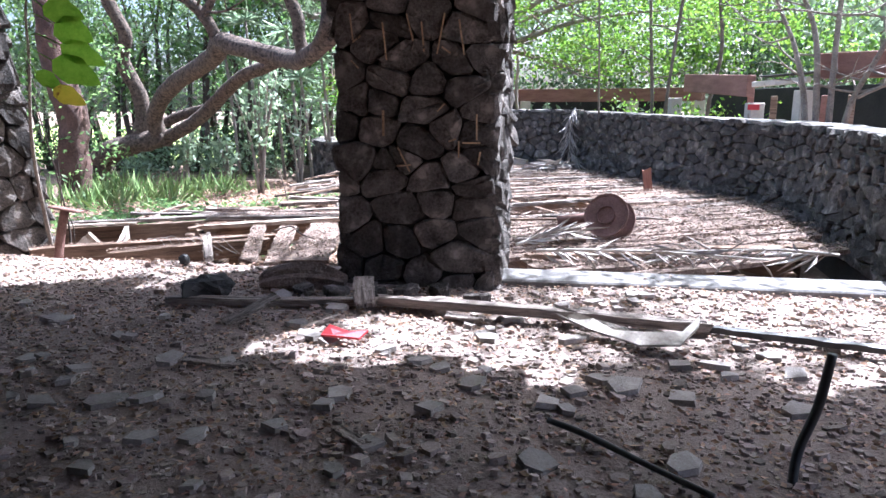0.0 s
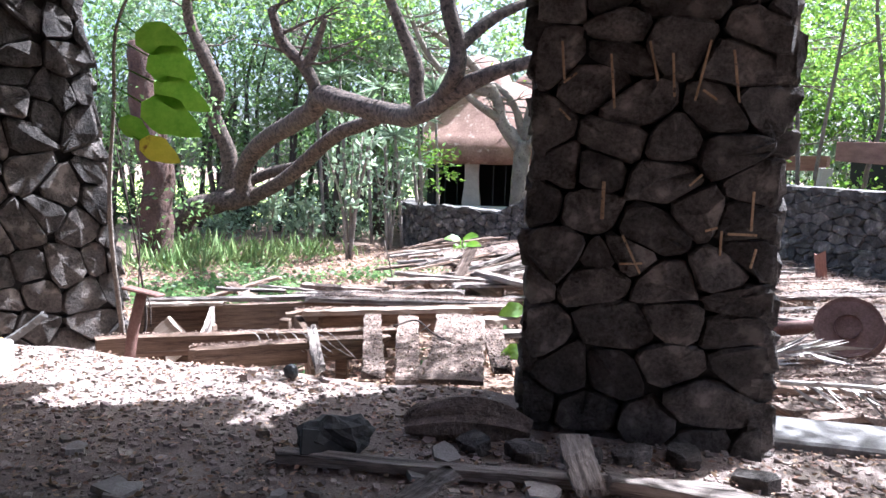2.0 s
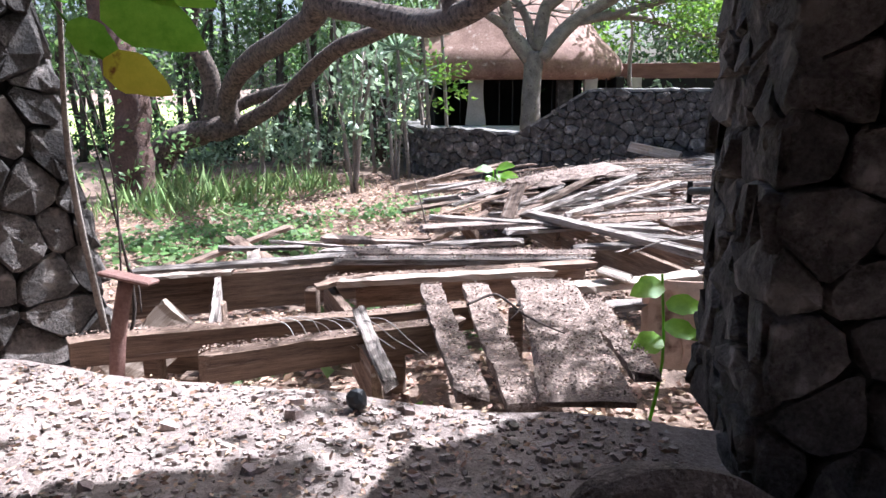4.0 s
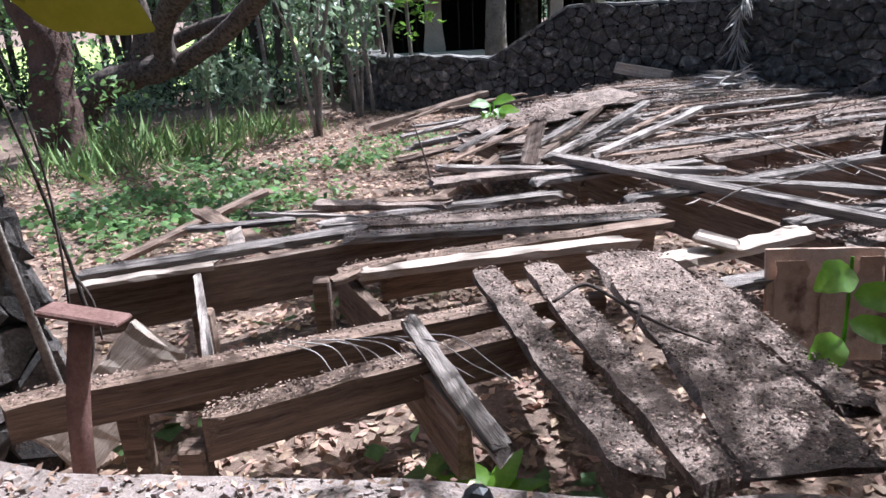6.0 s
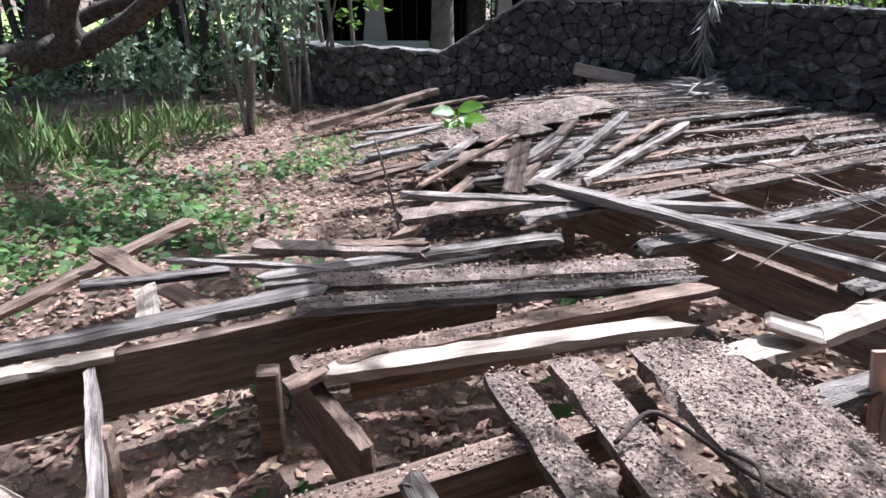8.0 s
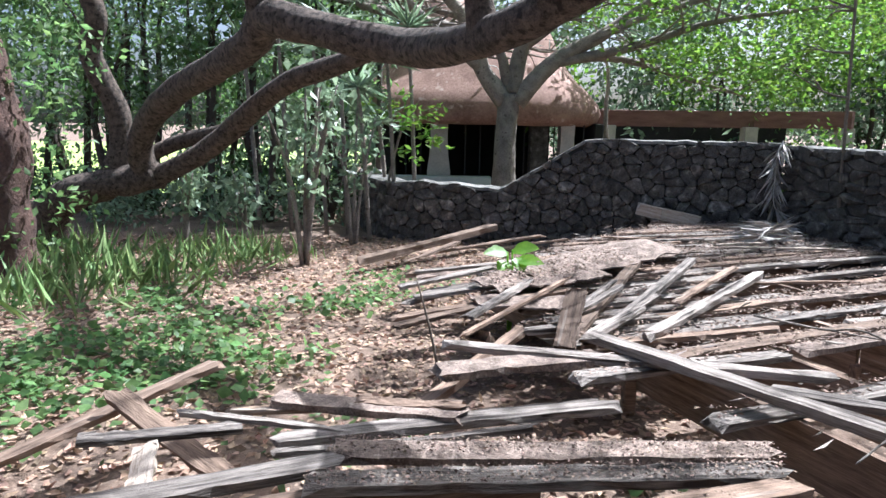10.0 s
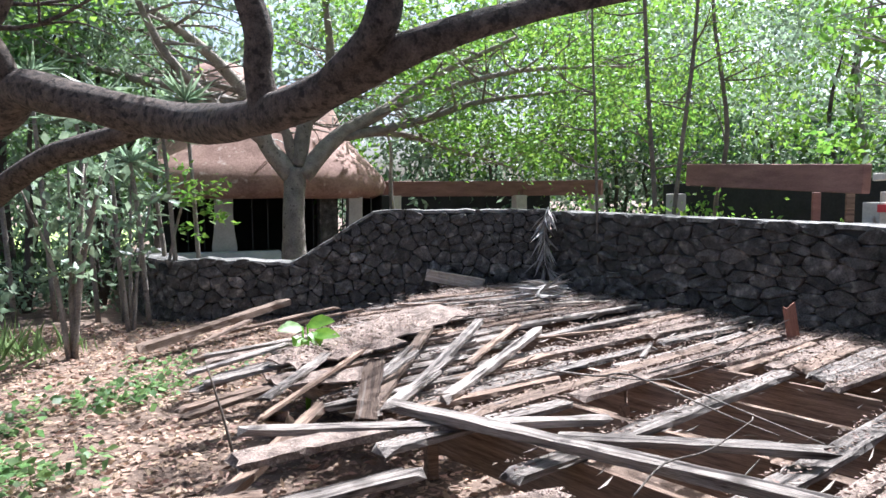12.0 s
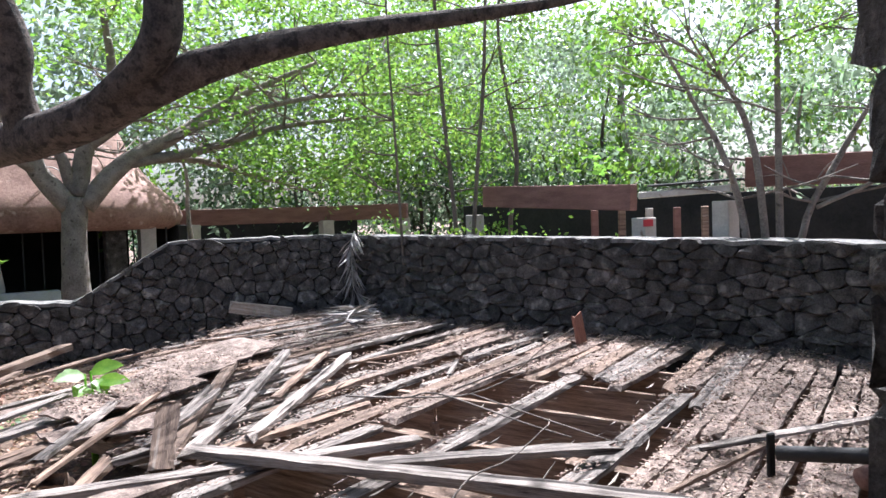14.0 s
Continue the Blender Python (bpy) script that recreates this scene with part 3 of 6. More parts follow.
row_v, laid, row_k = -2.4, [], 0
while row_v < 10.4:
    w = rng.choice((0.13, 0.145, 0.16, 0.19))
    row_k += 1
    us = [u * 0.1 for u in range(-50, 70)]
    ok = [u for u in us if left_of(deck(u, row_v).y) < deck(u, row_v).x < right_of(deck(u, row_v).y) and deck(u, row_v).y > edge_y(deck(u, row_v).x) + 0.12 and (not fallen_in(u, row_v) or row_k % 6 == 3)]
    if ok:
        cuts, start = [], ok[0]
        for a, b in zip(ok, ok[1:] + [99]):
            if b - a > 0.15:
                cuts.append((start, a))
                start = b
        for lo, hi in cuts:
            u = lo + rng.uniform(-0.25, 0.25)
            while u < hi - 0.35:
                e = min(u + rng.uniform(1.8, 4.4), hi + rng.uniform(-0.25, 0.1))
                m = deck((u + e) / 2, row_v)
                near = row_v < 0.75 and u > -1.0
                keep_p = 0.96 if near else (0.9 if m.x > 3.2 else (0.66 if row_v < 5.2 else 0.84))
                if e - u > 0.4 and rng.random() < keep_p:
                    s = rng.uniform(-0.025, 0.025)
                    a, b = deck(u, row_v + s), deck(e, row_v - s + rng.uniform(-0.05, 0.05))
                    covered = near or rng.random() < 0.3
                    board("deck_board", (a.x, a.y, -0.015 + rng.uniform(-0.015, 0.025)), (b.x, b.y, -0.01 + rng.uniform(-0.03, 0.035)), w, 0.045, WOODLITTER if covered else rng.choice((WOOD, WOOD, WOOD, WOODBROWN)), None, rng.uniform(-4, 4),
                          "crumb-strewn grey deck board lying close on the joists" if covered else "grey weathered deck board, split and rotting on the joists", "board", "deck boards", 0.10)
                    laid.append((a, b, w, covered))
                u = e + rng.uniform(0.0, 0.2)
    row_v += w + rng.choice((0.006, 0.012, 0.02, 0.045))

# the broken near bay, between floor edge and first deck joist
bay = empty("broken_deck_bay", "open bay of brown joists at the floor edge", "deck frame")
board("joist", (-3.52, 7.02, -0.02), (-1.95, 7.68, 0.0), 0.14, 0.18, WOODBROWN, bay)
board("joist", (-4.45, 7.18, -0.03), (-1.85, 8.03, 0.0), 0.13, 0.17, WOODBROWN, bay)
board("joist", (-4.78, 8.52, -0.02), (-2.0, 9.52, -0.03), 0.07, 0.32, WOODBROWN, bay)
board("joist", (-2.9, 8.66, -0.03), (-0.95, 9.18, -0.03), 0.06, 0.24, WOODBROWN, bay)
board("cross_joist", (-2.72, 7.72, -0.06), (-2.43, 6.95, -0.06), 0.07, 0.32, WOODBROWN, bay)
board("cross_joist", (-4.05, 8.72, -0.02), (-3.62, 7.5, -0.04), 0.05, 0.2, WOOD, bay)
board("cross_joist", (-3.15, 8.75, -0.05), (-2.8, 8.0, -0.08), 0.07, 0.30, WOODBROWN, bay)
board("cross_joist", (-4.5, 7.95, -0.3), (-3.5, 7.95, -0.33), 0.05, 0.24, WOODBROWN, bay)
for x, y, h in ((-3.28, 8.78, 0.45), (-3.92, 8.35, 0.5), (-3.55, 7.0, 0.5), (-2.45, 7.9, 0.5), (-1.6, 8.3, 0.5), (-3.95, 7.35, 0.45), (-1.2, 9.1, 0.4)):
    pm = part("post", box_bm(0.11, 0.11, h, 0.012), WOODBROWN, bay)
    pm.matrix_basis = Matrix.Translation((x, y, -0.14 - h / 2))
# slanting boards covered in crumbs
for x0, y0, x1, y1, w, z in ((-2.25, 8.35, -1.88, 6.45, 0.17, 0.045), (-1.92, 8.46, -1.62, 6.4, 0.2, 0.02), (-1.40, 8.50, -1.31, 6.40, 0.46, 0.05), (-1.07, 8.12, -0.97, 6.75, 0.16, 0.03)):
    board("crumb_covered_board", (x0, y0, z), (x1, y1, z - 0.02), w, 0.045, WOODLITTER, None, 0, "wide deck board covered with wood crumbs at the floor edge", "board", "crumb covered boards", 0.05)
loose((-3.05, 8.46, 0.03), (-1.25, 8.58, 0.10), 0.13, 0.05, WOODPALE, 0, "pale splintered board lying across the boards")
loose((-3.18, 8.38, 0.0), (-2.7, 8.62, 0.04), 0.1, 0.03, WOODBROWN)
loose((-4.85, 8.6, 0.03), (-3.0, 9.38, 0.03), 0.16, 0.045, WOOD)
loose((-4.75, 8.42, 0.02), (-3.9, 8.78, 0.01), 0.1, 0.03, WOODPALE)
loose((-3.2, 9.12, 0.03), (-0.87, 9.24, 0.05), 0.17, 0.045, WOOD)
loose((-3.17, 8.52, 0.0), (-0.87, 9.10, 0.06), 0.14, 0.045, WOODBROWN)
loose((-3.14, 9.46, 0.03), (-0.8, 9.42, 0.04), 0.2, 0.045, WOODLITTER)
loose((-3.58, 10.19, 0.0), (-2.35, 9.89, 0.03), 0.18, 0.045, WOODLITTER)
loose((-3.5, 9.66, -0.04), (-1.44, 10.1, 0.02), 0.15, 0.045, WOOD)
loose((-1.42, 11.25, 0.10), (0.42, 8.35, 0.16), 0.14, 0.06, WOOD, 0, "long grey plank lying diagonally over the deck")
loose((-2.5, 11.1, 0.06), (0.1, 10.45, 0.05), 0.12, 0.05, WOOD)
loose((-0.5, 10.22, 0.07), (0.95, 9.3, 0.09), 0.15, 0.045, WOOD)
loose((-2.6, 10.6, 0.02), (-1.3, 10.95, 0.02), 0.26, 0.05, WOODLITTER)
loose((-1.72, 10.95, 0.0), (-0.05, 14.1, 0.22), 0.11, 0.05, WOODBROWN)
loose((-1.3, 11.3, 0.05), (0.4, 13.8, 0.2), 0.10, 0.05, WOOD)
loose((-0.95, 11.3, 0.05), (0.9, 13.2, 0.18), 0.11, 0.05, WOOD)
loose((-1.45, 11.4, 0.42), (-1.62, 11.0, 0.02), 0.16, 0.045, WOODBROWN)
loose((-1.25, 8.3, 0.06), (-0.1, 8.72, 0.06), 0.17, 0.05, WOODPALE)
loose((-1.15, 8.0, 0.0), (0.2, 8.35, 0.02), 0.14, 0.05, WOOD)
loose((-2.70, 7.72, 0.07), (-2.30, 6.6, 0.0), 0.085, 0.05, WOOD, 12)
loose((-5.2, 9.9, -0.35), (-4.0, 10.9, -0.02), 0.14, 0.04, WOODBROWN)
loose((-4.6, 10.4, -0.05), (-3.6, 9.75, -0.35), 0.14, 0.04, WOODBROWN, 15)
loose((-4.05, 9.6, -0.02), (-3.86, 9.0, 0.02), 0.12, 0.03, WOODPALE, 12)
loose((-3.7, 16.6, -0.42), (-1.3, 18.9, -0.15), 0.2, 0.1, WOODBROWN, 0, "long rotten beam lying on the garden soil")
loose((-2.9, 14.3, -0.12), (-0.4, 14.9, 0.05), 0.2, 0.05, WOODBROWN)
loose((-2.7, 13.6, -0.2), (-0.6, 14.2, 0.05), 0.18, 0.05, WOOD)
loose((-3.1, 9.9, -0.3), (-1.8, 11.7, 0.0), 0.12, 0.05, WOODBROWN)


def buckled_panel(at, turn, length, width, seed, tilt=0.0):
    """A rotten sheet of wood: ragged outline, delaminated and wavy, a few millimetres thick."""
    V, F, nx, ny = [], [], 16, 9
    for lev in (0, 1):
        for j in range(ny + 1):
            for i in range(nx + 1):
                fx, fy = i / nx, j / ny
                rag_x = 0.10 * noise.noise((fy * 9, seed, 1)) * (1 if i in (0, nx) else 0)
                rag_y = 0.10 * noise.noise((fx * 11, seed, 5)) * (1 if j in (0, ny) else 0)
                z = 0.09 * noise.noise((fx * 2.6, fy * 2.2, seed)) + 0.02 * noise.noise((fx * 9, fy * 9, seed))
                V.append((fx * length + rag_x - length / 2, fy * width + rag_y - width / 2, z - 0.016 * lev))
    top, n = (nx + 1) * (ny + 1), nx + 1
    for j in range(ny):
        for i in range(nx):
            a = j * n + i
            F += [(a, a + 1, a + n + 1, a + n), (top + a + n, top + a + n + 1, top + a + 1, top + a)]
    rim = [i for i in range(n)] + [j * n + nx for j in range(1, ny + 1)] + [ny * n + i for i in range(nx - 1, -1, -1)] + [j * n for j in range(ny - 1, 0, -1)]
    F += [(b, a, top + a, top + b) for a, b in zip(rim, rim[1:] + rim[:1])]
    ob = mesh_ob("buckled_panel", V, F, WOODLITTER, None, "", False, pose(*at, 0, tilt, turn))
    return tagged(ob, "thin buckled rotten wood panel scattered with crumbs", "panel", "buckled panels")


for k in range(11):
    x0, y0 = rng.uniform(-3.0, -1.4), rng.uniform(11.6, 14.2)
    a = radians(rng.gauss(19, 7))
    ln = rng.uniform(1.0, 2.2)
    loose((x0, y0, rng.uniform(-0.12, 0.02)), (x0 + ln * math.cos(a), y0 + ln * math.sin(a), rng.uniform(0.02, 0.10)), rng.uniform(0.07, 0.15), 0.035, rng.choice((WOOD, WOODBROWN, WOODLITTER)), rng.uniform(-8, 8))
buckled_panel((-1.45, 13.0, 0.13), 24, 1.3, 0.6, 3, -3)
buckled_panel((-0.75, 13.75, 0.19), 30, 1.9, 0.85, 8, -4)
buckled_panel((-0.1, 14.6, 0.12), 21, 1.8, 0.7, 14)
buckled_panel((-1.75, 12.3, 0.06), 10, 0.9, 0.45, 21, 5)
loose((-2.2, 11.6, 0.0), (-1.9, 12.2, -0.5), 0.2, 0.08, WOODBROWN)
for k in range(7):
    f = rng.uniform(-1.2, 1.0)
    x0, y0 = -1.3 + f, 11.4 + rng.uniform(-0.3, 0.8) + 0.3 * f
    a = radians(rng.uniform(38, 62))
    ln = rng.uniform(1.0, 2.4)
    loose((x0, y0, 0.05), (x0 + ln * math.cos(a), y0 + ln * math.sin(a), rng.uniform(0.1, 0.24)), rng.uniform(0.04, 0.11), 0.03, rng.choice((WOOD, WOODBROWN, WOOD)), rng.uniform(-10, 10))
for k in range(7):
    x0, y0 = rng.uniform(-3.0, -1.0), rng.uniform(12.8, 15.5)
    a = radians(rng.gauss(18, 14))
    ln = rng.uniform(0.8, 2.0)
    loose((x0, y0, 0.02), (x0 + ln * math.cos(a), y0 + ln * math.sin(a), rng.uniform(0.08, 0.2)), rng.uniform(0.05, 0.12), 0.03, rng.choice((WOOD, WOODBROWN)), rng.uniform(-8, 8))
for k in range(5):
    x0, y0 = rng.uniform(-4.8, -2.6), rng.uniform(8.9, 10.2)
    a = radians(rng.gauss(16, 16))
    ln = rng.uniform(0.6, 1.6)
    loose((x0, y0, rng.uniform(-0.06, 0.04)), (x0 + ln * math.cos(a), y0 + ln * math.sin(a), rng.uniform(-0.04, 0.05)), rng.uniform(0.05, 0.11), 0.03, rng.choice((WOOD, WOODBROWN)), rng.uniform(-12, 12))
for k in range(16):
    y = rng.uniform(6.6, 16.8)
    lo, hi = left_of(y) + 0.1, right_of(y) - 0.6
    x = rng.uniform(lo, hi)
    a = radians(rng.gauss(14, 13))
    ln = rng.uniform(0.5, 2.0)
    z = rng.uniform(0.035, 0.075)
    ex, ey = x + ln * math.cos(a), y + ln * math.sin(a)
    if ex > right_of(ey) - 0.1 or ey > 17.2:
        continue
    loose((x, y, z), (ex, ey, z + rng.uniform(-0.01, 0.04)), rng.uniform(0.03, 0.10), 0.025, rng.choice((WOOD, WOOD, WOODBROWN, WOODPALE)), rng.uniform(-6, 6))


# ---- big leaning tree ----
def twig_paths(stems, n, ln, seed, r0=0.022, up=0.5):
    """Fine side branches, each forking once or twice, off stems of (x, y, z, radius)."""
    r = random.Random(seed)
    out = []
    for s in stems:
        path = smooth_path(s, 5)
        for _ in range(n):
            i = r.randrange(len(path) // 3, len(path))
            p = Vector(path[i][:3])
            d = Vector((r.gauss(0, 1), r.gauss(0, 1), r.uniform(-0.2, 1) * up)).normalized()
            rr = min(r0, path[i][3] * 0.6)
            L = ln * r.uniform(0.5, 1.2)
            m1 = p + d * L * 0.5 + Vector((0, 0, r.uniform(-0.08, 0.12) * L))
            e1 = p + d * L + Vector((r.uniform(-0.2, 0.2) * L, r.uniform(-0.2, 0.2) * L, r.uniform(-0.1, 0.25) * L))
            out.append([(*p, rr), (*m1, rr * 0.7), (*e1, rr * 0.25)])
            for _ in range(2):
                e2 = m1 + (d + Vector((r.uniform(-0.8, 0.8), r.uniform(-0.8, 0.8), r.uniform(-0.3, 0.6)))).normalized() * L * 0.5
                out.append([(*m1, rr * 0.5), (*((m1 + e2) / 2 + Vector((0, 0, 0.05 * L))), rr * 0.35), (*e2, rr * 0.15)])
    return out


def crown(parent, centres, per, spread, size, material, name="crown", **kw):
    return leaves(name, clumps(centres, per, spread), size, material, parent, **kw)


tree = empty("leaning_tree", "old tree with thick crooked grey-brown limbs reaching over the deck", "tree")
tube("trunk", [(-9.4, 18.6, -0.9, 0.4), (-9.04, 18.3, 0.1, 0.33), (-7.98, 17.9, 0.56, 0.27), (-7.45, 17.75, 0.65, 0.25), (-6.98, 17.65, 0.74, 0.23)], BARK, tree, 12, 7, 0.1, 5)
tube("limb", [(-7.12, 17.7, 0.66, 0.2), (-7.2, 17.5, 1.12, 0.2), (-6.9, 17.1, 1.58, 0.19), (-6.22, 16.4, 2.02, 0.2), (-5.34, 15.4, 2.29, 0.19), (-4.65, 14.5, 2.5, 0.2), (-4.36, 14.1, 2.71, 0.2), (-3.93, 13.7, 2.61, 0.185), (-2.85, 13, 2.33, 0.175), (-2.25, 11.5, 2.24, 0.145), (-1.8, 10.7, 2.38, 0.125), (-1.36, 10.25, 2.57, 0.095), (-0.68, 10.0, 2.76, 0.07), (0.3, 9.7, 2.95, 0.045), (1.0, 9.55, 3.12, 0.03), (1.8, 9.4, 3.4, 0.012)], BARK, tree, 14, 7, 0.07, 6)
tube("limb", [(-1.85, 10.75, 2.37, 0.12), (-1.66, 10.3, 2.62, 0.11), (-1.63, 10.2, 2.95, 0.10), (-1.75, 10.0, 3.6, 0.09), (-1.3, 9.8, 4.4, 0.05)], BARK, tree, 10, 6, 0.07, 7)
tube("limb", [(-2.22, 11.45, 2.25, 0.14), (-2.28, 11.35, 2.55, 0.10), (-2.28, 11.3, 2.85, 0.10), (-2.5, 11.2, 3.4, 0.08), (-2.9, 11.0, 4.3, 0.05)], BARK, tree, 10, 6, 0.07, 8)
tube("limb", [(-7.05, 17.7, 0.7, 0.17), (-6.28, 17.5, 1.07, 0.17), (-5.63, 17.1, 1.49, 0.17), (-4.99, 16.5, 1.92, 0.16), (-4.45, 16.0, 2.19, 0.15), (-3.69, 15.5, 2.41, 0.13), (-2.96, 15.0, 2.63, 0.1)], BARK, tree, 11, 7, 0.07, 9)
tube("limb", [(-7.27, 18.2, 1.07, 0.13), (-6.68, 18.1, 1.29, 0.13), (-5.72, 17.4, 1.49, 0.12)], BARK, tree, 9, 7, 0.07, 10)
tube("limb", [(-7.78, 17.9, 0.75, 0.22), (-7.65, 17.9, 1.24, 0.2), (-7.67, 17.8, 1.84, 0.19), (-7.91, 17.6, 2.58, 0.18), (-7.72, 17.4, 3.22, 0.16), (-7.97, 17.2, 3.98, 0.15), (-8.19, 17.0, 4.68, 0.12), (-8.06, 16.7, 5.6, 0.08)], BARK, tree, 11, 7, 0.08, 11)
tube("limb", [(-4.44, 14.1, 2.71, 0.13), (-4.5, 14.0, 2.97, 0.12), (-4.67, 13.9, 3.27, 0.11), (-4.99, 13.8, 3.62, 0.1), (-5.12, 13.6, 4.14, 0.07)], BARK, tree, 10, 7, 0.08, 12)
tube("limb", [(-4.62, 13.9, 3.22, 0.09), (-4.41, 13.8, 3.48, 0.08), (-4.17, 13.6, 3.95, 0.05)], BARK, tree, 9, 7, 0.08, 13)
tube("limb", [(-1.64, 10.2, 2.9, 0.085), (-1.2, 10.3, 3.3, 0.07), (-0.4, 10.6, 3.7, 0.05), (0.7, 10.9, 4.2, 0.03)], BARK, tree, 8, 5, 0.08, 14)
tagged(joined_tubes("twig_mass", twig_paths([[(-7.72, 17.4, 3.22, 0.16), (-7.97, 17.2, 3.98, 0.15), (-8.19, 17.0, 4.68, 0.12), (-8.06, 16.7, 5.6, 0.08)], [(-4.5, 14.0, 2.97, 0.12), (-4.67, 13.9, 3.27, 0.11), (-4.99, 13.8, 3.62, 0.1), (-5.12, 13.6, 4.14, 0.07)]], 8, 1.5, 77, 0.03, 0.4), BARK, tree, 5, 3), kind="stuff")
crown(tree, [(rng.uniform(-9.5, -1), rng.uniform(9.5, 18), rng.uniform(4.7, 6.6)) for _ in range(26)], 60, 0.55, 0.13, LEAFBRIGHT)

# unseen crown added over deck and pavilion; gaps set where sun patches fall
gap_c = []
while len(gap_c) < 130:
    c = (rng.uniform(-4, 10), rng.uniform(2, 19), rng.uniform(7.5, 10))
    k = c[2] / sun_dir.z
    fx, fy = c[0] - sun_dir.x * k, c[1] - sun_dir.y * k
    # clumps whose shade would hit these chosen floor spots are left out
    sun_patch = (-5.6 < fx < -1.6 and 5.0 < fy < 6.9) or (-0.6 < fx < 1.2 and 3.7 < fy < 4.3) or (2.3 < fx < 3.6 and 2.8 < fy < 4.6)
    if not sun_patch:
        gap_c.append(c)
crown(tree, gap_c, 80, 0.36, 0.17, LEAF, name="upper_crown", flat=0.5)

# boughs added out of view by the pavilion's corner, to shade floor, kerb, boards
shade_bough_c = [(rng.uniform(-0.5, 6.0), rng.uniform(5.6, 10.5), rng.uniform(4.6, 6.8)) for _ in range(46)] + [(rng.uniform(3.0, 7.5), rng.uniform(6.0, 10.0), rng.uniform(4.8, 7.2)) for _ in range(34)] + [(rng.uniform(0.4, 1.9), rng.uniform(7.5, 9.2), rng.uniform(4.2, 4.9)) for _ in range(14)]
crown(tree, shade_bough_c, 46, 0.26, 0.15, LEAF, name="low_boughs", flat=0.5)

# ---- grey tree by the house ----
def to_house(pts, thick=1.15):
    """Moves a stem of the grey tree to its place before the house."""
    return [(-0.55 + (x + 0.45) * 1.1, 23.8 + (y - 22) * 1.1, 1.62 + (z - 1.62) * 1.1, r * thick) for x, y, z, r in pts]


gt = empty("grey_barked_tree", "smooth grey tree forking low in front of the house", "tree")
tube("trunk", to_house([(-0.45, 22, -0.8, 0.42), (-0.52, 22, 0.4, 0.34), (-0.50, 22, 1.6, 0.31), (-0.45, 22, 2.35, 0.34)], 0.86), BARKGREY, gt, 12, 6, 0.05, 3)
for i, pts in enumerate((
        [(-0.55, 22, 2.2, 0.22), (-1.1, 21.9, 2.9, 0.18), (-1.3, 21.7, 3.6, 0.15), (-2.2, 21.3, 4.6, 0.11), (-3.4, 20.8, 5.4, 0.06)],
        [(-0.4, 22, 2.4, 0.2), (-0.2, 21.9, 3.4, 0.16), (0.3, 21.6, 4.6, 0.11), (0.1, 21, 6.0, 0.05)],
        [(-0.3, 22, 2.2, 0.22), (0.55, 21.9, 3.1, 0.17), (1.6, 21.7, 3.7, 0.13), (2.6, 21.5, 4.4, 0.09), (4.6, 21, 5.4, 0.04)],
        [(0.5, 21.9, 3.05, 0.12), (2.2, 21.6, 3.4, 0.09), (3.8, 21.2, 3.9, 0.06), (6.2, 20.6, 4.2, 0.03)],
        [(0.6, 21.9, 3.1, 0.11), (2.0, 22.2, 3.2, 0.08), (3.6, 22.2, 2.8, 0.05), (5.0, 22, 2.4, 0.03)],
        [(1.2, 21.8, 3.5, 0.1), (2.4, 21.2, 4.0, 0.07), (4.4, 20.4, 4.5, 0.05), (7.0, 19.6, 4.6, 0.03)],
        [(-1.3, 21.7, 3.6, 0.13), (-2.6, 21.6, 3.9, 0.11), (-4.2, 21.2, 4.2, 0.08), (-6.2, 20.6, 4.9, 0.04)],
        [(-0.2, 21.9, 3.4, 0.13), (0.9, 21.5, 4.2, 0.12), (2.2, 21.0, 5.0, 0.09), (4.2, 20.5, 5.6, 0.05)],
        [(-1.1, 21.9, 2.9, 0.12), (-1.9, 21.3, 3.4, 0.10), (-3.0, 20.6, 4.4, 0.08), (-3.6, 20.0, 5.6, 0.05)],
        [(-0.5, 22, 2.5, 0.12), (-0.75, 21.8, 3.3, 0.1), (-1.4, 21.8, 3.9, 0.08), (-3.0, 22, 4.3, 0.04)])):
    pts = to_house(pts)
    tube("limb", pts, BARKGREY, gt, 8, 6, 0.06, 20 + i)
    tagged(joined_tubes("twig_mass", twig_paths([pts], 11, 1.9, 40 + i, 0.04, 0.35), BARKGREY, gt, 5, 3), kind="stuff")
crown(gt, [(rng.uniform(0.8, 8.5) if k > 34 else rng.uniform(-6, 1), rng.uniform(20, 25.5), rng.uniform(4.0, 7.6) + (1.0 if k <= 34 else 0)) for k in range(100)], 110, 0.45, 0.17, LEAFBRIGHT, flat=0.6)
crown(gt, [(rng.uniform(1.8, 7), rng.uniform(21, 24), rng.uniform(2.5, 4.4)) for _ in range(26)], 80, 0.36, 0.16, LEAFBRIGHT, flat=0.6)

# ---- house with a flared plaster roof ----
house = empty("garden_house", "small abandoned house with a flared terracotta plaster roof", "house")
HX, HY = -1.15, 28.2


def ring_pts(rx, z, n=44, sq=3.0):
    out = []
    for k in range(n):
        a = 2 * math.pi * k / n
        c, s = math.cos(a), math.sin(a)
        q = (abs(c) ** sq + abs(s) ** sq) ** (-1 / sq)
        out.append((HX + rx * 1.15 * q * c, HY + rx * q * s, z))
    return out


